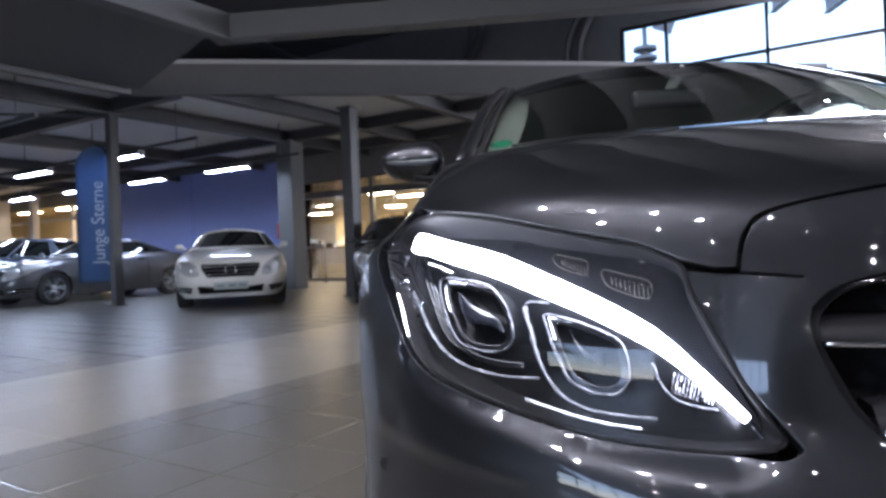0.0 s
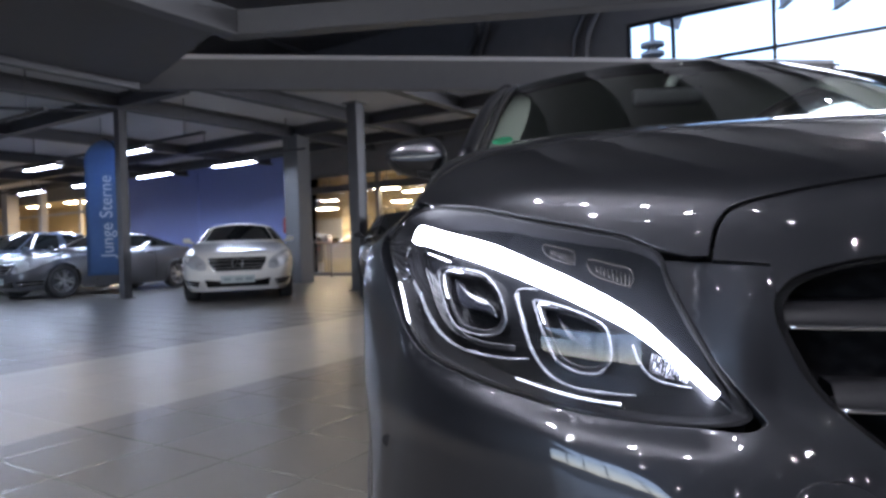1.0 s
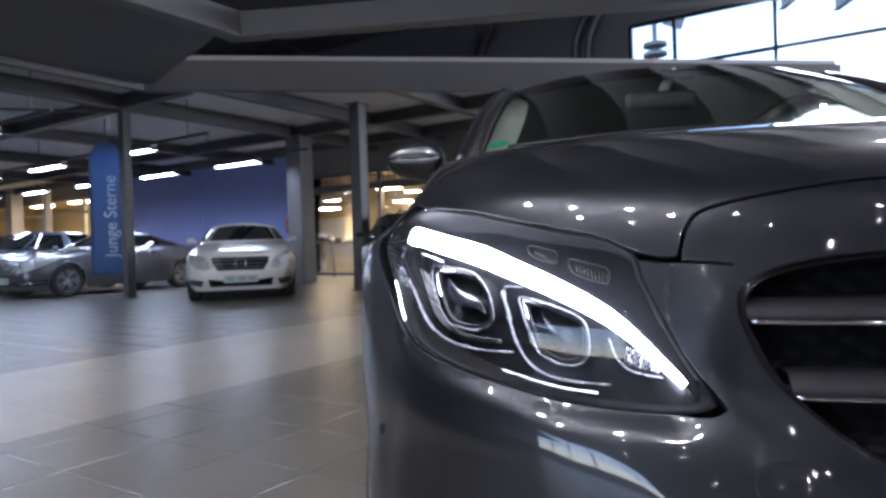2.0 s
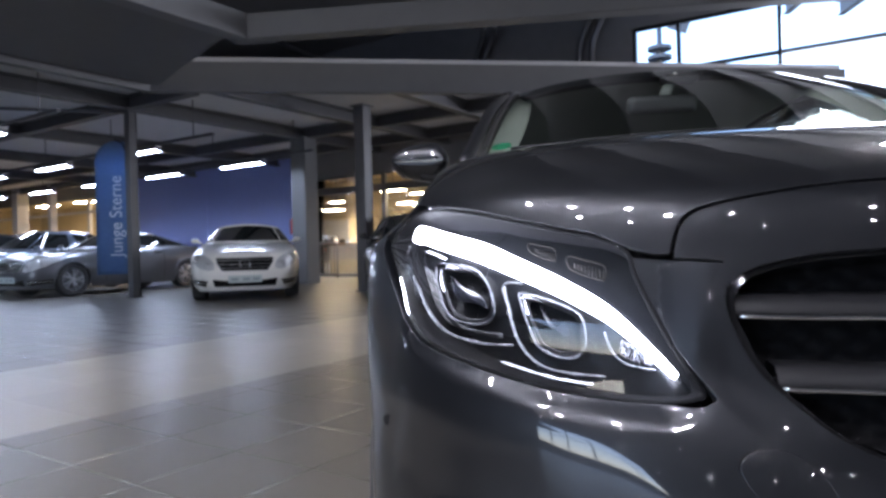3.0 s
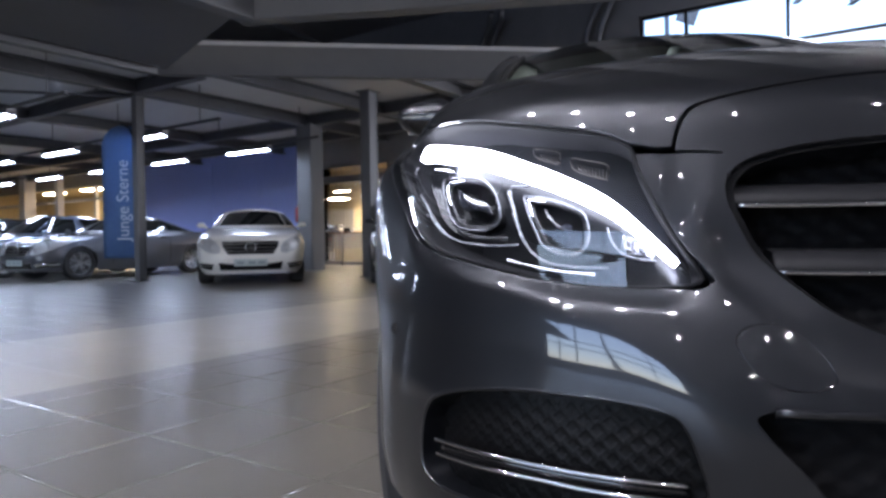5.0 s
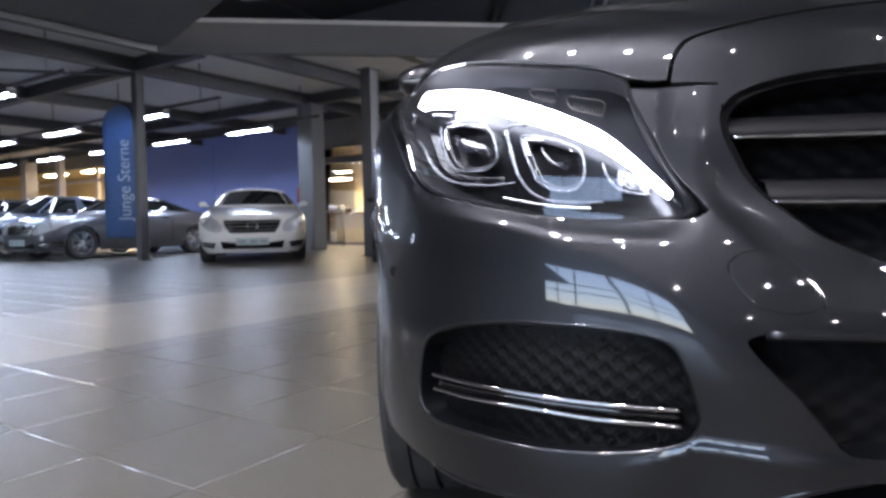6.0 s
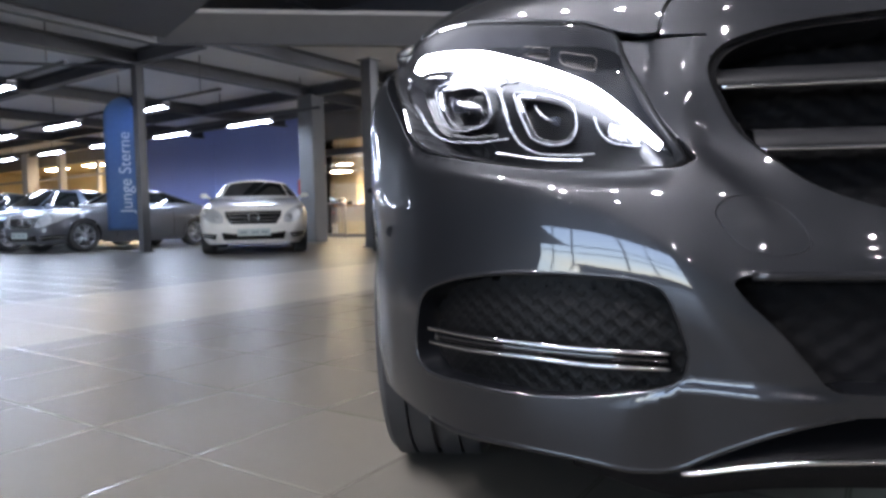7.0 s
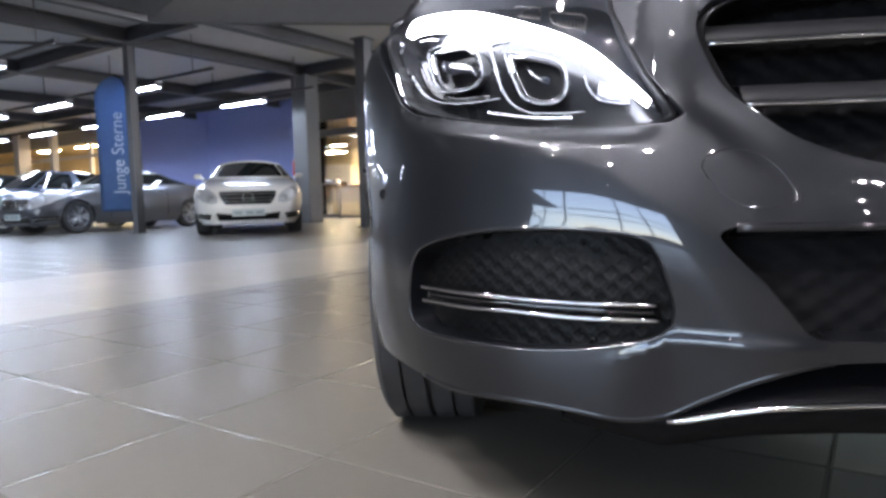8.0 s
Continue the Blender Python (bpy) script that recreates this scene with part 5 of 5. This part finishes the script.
# ---- other cars ----
def far_car(name, label, paint, pose_m, length=4.70, width=1.79, height=1.345, coupe=True, group="", rims=ALLOY):
    """A two-box coupe or saloon: nose at its own y = 0, wheels on z = 0. Waterlines stacked from the sill to the roof."""
    t = tagged(new(name), label, "car", group)
    H = width / 2
    cab_f, cab_r = (1.38, length - 0.55) if coupe else (1.35, length - 0.55)
    roof_f, roof_r = (2.20, length - 1.75) if coupe else (2.05, length - 1.45)
    zs = [0.17, 0.20, 0.24, 0.30, 0.36, 0.42, 0.48, 0.54, 0.60, 0.64, 0.68, 0.72, 0.76, 0.80, 0.83, 0.86, 0.89, 0.915, 0.935, 0.95]
    fr = smooth_curve([0.17, 0.30, 0.45, 0.60, 0.70, 0.76, 0.80, 0.86, 0.915, 0.95], [0.10, 0.02, 0.0, 0.05, 0.09, 0.16, 0.28, 0.62, 1.05, 1.34])
    re = smooth_curve([0.17, 0.40, 0.70, 0.90, 0.93, 0.95], [0.12, 0.0, 0.03, 0.08, 0.25, 0.52])
    wd = smooth_curve([0.17, 0.30, 0.55, 0.70, 0.80, 0.90, 0.95], [0.90, 0.965, 1.0, 0.995, 0.97, 0.93, 0.90])
    n = 96
    ang = [2 * math.pi * k / n for k in range(n)]

    def waterline(f, r, w, power):
        mid, half = (f + r) / 2, (r - f) / 2
        out = []
        for q in ang:
            c, s = math.cos(q), math.sin(q)
            out.append((w * math.copysign(abs(c) ** (2 / power), c), mid + half * math.copysign(abs(s) ** (2 / power), s)))
        return out
    rows = [[(x, y, z) for x, y in waterline(float(fr(z)), length - float(re(z)), H * float(wd(z)), 6.0)] for z in zs]
    bm = grid_bm(rows, close_u=True)
    axles = (0.80, 0.80 + length * 0.587)
    gone = [f for f in bm.faces if any(math.hypot(f.calc_center_median().y - a, f.calc_center_median().z - 0.33) < 0.355 for a in axles) and abs(f.calc_center_median().x) > 0.6 * H]
    bmesh.ops.delete(bm, geom=gone, context="FACES")
    body = part("body", bm, paint, t, smooth=True)
    # deck under the cabin
    part("deck", grid_bm([[(u * H * .88, y, .948) for u in (-1, 1)] for y in (1.3, length - .5)]), BLACK_PLASTIC, t)

    def flank_at(y, z):
        """Half the body's width at y, z."""
        f, r = float(fr(z)), length - float(re(z))
        return H * float(wd(z)) * max(1e-6, 1 - abs((y - (f + r) / 2) / ((r - f) / 2)) ** 6.0) ** (1 / 6.0)

    for a in axles:
        for sg in (-1, 1):
            part("arch_lip", tube_bm([(sg * (flank_at(a + 0.362 * math.cos(q), 0.33 + 0.362 * math.sin(q)) - .012), a + 0.362 * math.cos(q), 0.33 + 0.362 * math.sin(q)) for q in np.linspace(-0.3, math.pi + 0.3, 26)], 0.022, 8), paint, t, smooth=True)
            lin = part("wheel_liner", arch_bm([(-.16, .36), (.14, .36)], -20, 200, 24), BLACK_PLASTIC, t)
            lin.location = (sg * (H - 0.20), a, 0.33)
            wheel(t, sg * (H - 0.145), a, 0.33, 0.23, sg, rims, False)
    # cabin
    cz = [0.95, 1.00, 1.06, 1.12, 1.18, 1.24, 1.29, 1.33, height - .035, height - .012, height]
    def cab(z):
        k = (z - 0.95) / (height - 0.95)
        f = cab_f + (roof_f - cab_f) * k ** 1.0 + (0.25 if k > 0.97 else 0.08 if k > .93 else 0)
        r = cab_r + (roof_r - cab_r) * k ** (0.85 if coupe else 1.0) - (0.4 if k > 0.97 else 0.12 if k > .93 else 0)
        w = H * (0.89 - 0.25 * k ** 1.3) - (0.10 if k > 0.97 else 0.02 if k > .93 else 0)
        return waterline(f, r, w, 3.4)
    rows = [[(x, y, z - .075 * max(0, (z - .95) / (height - .95)) ** 1.5 * (x / (H * .64)) ** 2) for x, y in cab(z)] for z in cz]
    glass_b, shell_b = bmesh.new(), bmesh.new()
    for i in range(len(rows) - 1):
        for j in range(n):
            j2 = (j + 1) % n
            quad = [rows[i][j], rows[i][j2], rows[i + 1][j2], rows[i + 1][j]]
            q = (j + 0.5) / n
            side = abs(math.cos(2 * math.pi * q)) ** (2 / 5)
            corner = min(abs(q - c) for c in (.125 + .025, .375 - .025, .625 + .018, .875 - .018)) < 0.007
            b_post = (not coupe) and abs(rows[2][j][1] - (length * .52)) < .06 and side > .8
            glassy = cz[i] < height - .06 and not corner and not b_post and not (i == 0)
            bmk = glass_b if glassy else shell_b
            bmk.faces.new([bmk.verts.new(p) for p in quad])
    shell_b.faces.new([shell_b.verts.new(p) for p in rows[-1]])
    for b in (glass_b, shell_b):
        bmesh.ops.remove_doubles(b, verts=b.verts, dist=1e-4)
    part("roof", shell_b, paint, t, smooth=True)
    part("glazing", glass_b, CAR_GLASS, t, "dark tinted windows", smooth=True)
    part("window_trim", tube_bm([(sg0, y, .957) for sg0, y in ((-H * .895, 1.55), (-H * .905, 2.4), (-H * .89, length - .8))], .008, 6), CHROME, t)
    part("window_trim", tube_bm([(sg0, y, .957) for sg0, y in ((H * .895, 1.55), (H * .905, 2.4), (H * .89, length - .8))], .008, 6), CHROME, t)
    def face_at(x, z):
        w, f, r = H * wd(z), fr(z), length - re(z)
        return (f + r) / 2 - (r - f) / 2 * np.maximum(1 - (np.abs(x) / w) ** 6.0, 1e-6) ** (1 / 6.0)

    def face(x, z):
        """The body's front at x, z."""
        return float(face_at(x, z))

    def patch(nm, pts, material, parent, lift=0.005, lab=""):
        return skin(nm, np.array(pts, float), lambda x, z: np.stack([x, face_at(x, z), z], -1), material, parent, step=0.04, thick=0.02, offset=lift, label=lab)
    g = [(-.44, .695), (.44, .695), (.43, .62), (.35, .495), (-.35, .495), (-.43, .62)]
    gr = patch("grille", g, GLOSS_BLACK, t, 0.006)
    part("grille_frame", tube_bm([(x, face(x, z) - .008, z) for x, z in even(np.array(g), .06)], .011, 8, closed=True), CHROME, gr, smooth=True)
    for z in (.655, .595, .54):
        x1 = .36 + (z - .54) * .5
        part("slat", tube_bm([(x, face(x, z) - .012, z) for x in np.linspace(-x1, x1, 11)], .009, 6), CHROME, gr, smooth=True)
    part("emblem_ring", tube_bm([(.082 * math.cos(q), face(0, .6) - .02, .6 + .082 * math.sin(q)) for q in np.linspace(0, 2 * math.pi, 29)[:-1]], .011, 6, closed=True), CHROME, gr, smooth=True)
    for q in (90, 210, 330):
        part("emblem_spoke", tube_bm([(0, face(0, .6) - .02, .6), (.078 * math.cos(radians(q)), face(0, .6) - .02, .6 + .078 * math.sin(radians(q)))], .008, 6, taper=[1, .4]), CHROME, gr)
    pl = part("number_plate", box_bm((.52, .014, .115), (0, face(0, .36) - .02, .355), .004), PLATE, t, "pale plate with plain grey bars")
    for x in (-.16, 0.02, .17):
        part("plate_bar", box_bm((.11, .004, .045), (x, face(0, .36) - .0295, .355)), INK, pl)
    patch("lower_intake", [(-.50, .36), (-.3, .335), (.3, .335), (.50, .36), (.47, .24), (-.47, .24)], GLOSS_BLACK, t)
    for sg in (-1, 1):
        hl = patch("headlight", [(sg * a, z) for a, z in ((.475, .52), (.475, .61), (.54, .69), (.66, .765), (.78, .81), (.838, .80), (.845, .72), (.79, .61), (.68, .535), (.56, .505))], LAMP_SILVER, t, .008, lab="clear headlamp with chrome reflectors")
        for a, z, r in ((.57, .595, .062), (.735, .695, .072)):
            y = face(sg * a, z) - .012
            b2 = spin_bm([(0, .003), (-.006, r * .6), (-.014, r), (0, r * 1.05)], 18)
            b2.transform(Matrix.Translation((sg * a, y, z)) @ Matrix.Rotation(radians(90), 4, "Z"))
            part("reflector", b2, ALLOY, hl, smooth=True)
        patch("fog_intake", [(sg * a, z) for a, z in ((.57, .335), (.83, .365), (.835, .285), (.60, .25))], GLOSS_BLACK, t)
        part("fog_strip", tube_bm([(sg * a, face(sg * a, .31) - .016, .295 + .10 * (a - .58)) for a in np.linspace(.59, .83, 8)], .012, 6), CHROME, t, smooth=True)
        part("mirror_foot", tube_bm([(sg * H * .88, 1.62, .965), (sg * (H - .03), 1.63, .985)], .022, 8), paint, t, smooth=True)
        mh = []
        for k in range(9):
            q = k / 8
            r = .046 * math.sqrt(max(.05, 1 - (2 * q - 1) ** 4))
            mh.append([(sg * (H - .07 + .145 * q), 1.63 + .8 * r * math.cos(u), 1.01 + r * math.sin(u)) for u in np.linspace(0, 2 * math.pi, 17)[:-1]])
        b3 = grid_bm(mh, close_u=True)
        part("mirror", b3, paint, t, smooth=True)
        part("tail_lamp", box_bm((.26, .05, .13), (sg * (H - .24), length - .07, .80), .02), RED, t)
        part("door_handle", box_bm((.02, .2, .025), (sg * H * .965, 2.75, .84), .006), CHROME, t)
        part("door_gap", tube_bm([(sg * H * (float(wd(z)) + .0015), 1.50 + .0 * z, z) for z in (.30, .45, .6, .75, .9)], .005, 5), BLACK_PLASTIC, t)
        part("door_gap", tube_bm([(sg * H * (float(wd(z)) + .0015), 2.92, z) for z in (.30, .45, .6, .75, .9)], .005, 5), BLACK_PLASTIC, t)
    for x in (-.35, .35):
        part("seat", box_bm((.42, .14, .5), (x, 2.55, .95), .05), LEATHER, t)
    t.matrix_world = pose_m
    return t


def placed(nose, heading):
    """A pose for a car whose nose stands at a place and whose tail points along heading (degrees from the x axis)."""
    return Matrix.Translation((*nose, 0)) @ Matrix.Rotation(radians(heading - 90), 4, "Z")


far_car("white_coupe", "white coupe parked with a pale number plate", WHITE_PAINT, placed((-4.75, 9.58), 110), coupe=True)
tail_dir = Vector((.397, .918, 0))
aside = Vector((-.918, .397, 0))
wheel_f = Vector((-9.11, 11.76, 0)) + aside * .885
n1 = wheel_f - tail_dir * .80
far_car("silver_coupe", "silver coupe with alloy wheels beside the flag", SILVER, placed((n1.x, n1.y), 66.6), coupe=True, group="row of silver cars")
n2 = n1 + aside * 2.55 - tail_dir * .1
far_car("blue_silver_saloon", "bluish silver saloon in the parked row", BLUE_SILVER, placed((n2.x, n2.y), 66.6), coupe=False, height=1.44, group="row of silver cars")
n3 = n2 + aside * 2.6 + tail_dir * .3
far_car("black_saloon", "black saloon in the parked row", BLACK_PAINT, placed((n3.x, n3.y), 66.6), coupe=False, height=1.45, group="row of silver cars")
far_car("dark_saloon", "dark grey saloon behind the dark steel column", BLACK_PAINT, placed((-1.80, 8.95), 100), coupe=False, height=1.43)


# ---- tiled floor, last: joints sunk between bevelled tiles ----
SIZE, ORIGIN = 0.42, Vector((-1.40, 0.70, 0))
GRID = Matrix.Translation(ORIGIN) @ Matrix.Rotation(TURN, 4, "Z")
floor = structure(part("floor", (lambda b: (b.transform(HALL), b)[1])(box_bm((56.4, 42, 0.2), (-2, -5, -0.106))), JOINT), "grey tiled showroom floor with pale bands and grout joints", "floor")


def tile_points(w, d, gap=0.0024, bev=0.0045, h=0.006):
    x0, x1, y0, y1 = gap / 2, w - gap / 2, gap / 2, d - gap / 2
    low_ring = [(x0, y0, -h), (x1, y0, -h), (x1, y1, -h), (x0, y1, -h)]
    edge = [(x0, y0, -bev * .10), (x1, y0, -bev * .10), (x1, y1, -bev * .10), (x0, y1, -bev * .10)]
    top = [(x0 + bev, y0 + bev, 0), (x1 - bev, y0 + bev, 0), (x1 - bev, y1 - bev, 0), (x0 + bev, y1 - bev, 0)]
    faces = [(8, 9, 10, 11)] + [(4 * r + k, 4 * r + (k + 1) % 4, 4 * r + 4 + (k + 1) % 4, 4 * r + 4 + k) for r in (0, 1) for k in range(4)]
    return low_ring + edge + top, faces


def tile_mesh(name, w, d, material):
    me = bpy.data.meshes.new(name)
    v, f = tile_points(w, d)
    me.from_pydata(v, [], f)
    me.materials.append(material)
    me.materials.append(TILE_EDGE)
    me.polygons.foreach_set("material_index", [0] * 5 + [0 if material is TILE_LIGHT else 1] * 4)
    return me


columns = [(SIZE * k, SIZE, False) for k in range(-4, 90)] + [(-1.89, .21, False)] + [(-1.89 - SIZE * (k + 1), SIZE, True) for k in range(4)] + [(-3.78, .21, True)]
columns += [(-3.78 - SIZE * (k + 1), SIZE, False) for k in range(60)]
meshes = {}
for w in (SIZE, .21):
    for pale in (False, True):
        meshes[w, pale] = tile_mesh("tile", w, SIZE, TILE_LIGHT if pale else TILE)
near_count = 0
rest = {False: ([], []), True: ([], [])}
hall_inv = HALL.inverted()
for x, w, pale in columns:
    for k in range(-60, 45):
        y = SIZE * k
        mid = GRID @ Vector((x + w / 2, y + SIZE / 2, 0))
        h = hall_inv @ mid
        if not (-29.8 < h.x < 25.8 and -24.7 < h.y < 7.3):
            continue
        near_tile = -4.9 < x < 1.0 and -0.9 < y < 7.6 and near_count < 296
        if near_tile:
            ob = new("tile", meshes[w, pale])
            ob.parent = floor
            ob.matrix_world = GRID @ Matrix.Translation((x, y, 0))
            near_count += 1
        else:
            v, f = tile_points(w, SIZE)
            vs_, fs_ = rest[pale]
            b = len(vs_)
            vs_ += [tuple(GRID @ Vector((p[0] + x, p[1] + y, p[2]))) for p in v]
            fs_ += [tuple(i + b for i in q) for q in f]
for pale, (vs_, fs_) in rest.items():
    me = bpy.data.meshes.new("far_tiles")
    me.from_pydata(vs_, [], fs_)
    me.materials.append(TILE_LIGHT if pale else TILE)
    ob = link("far_tiles", me, TILE_EDGE, floor)
    me.polygons.foreach_set("material_index", ([0] * 5 + [0 if pale else 1] * 4) * (len(me.polygons) // 9))
    tagged(ob, kind="stuff")
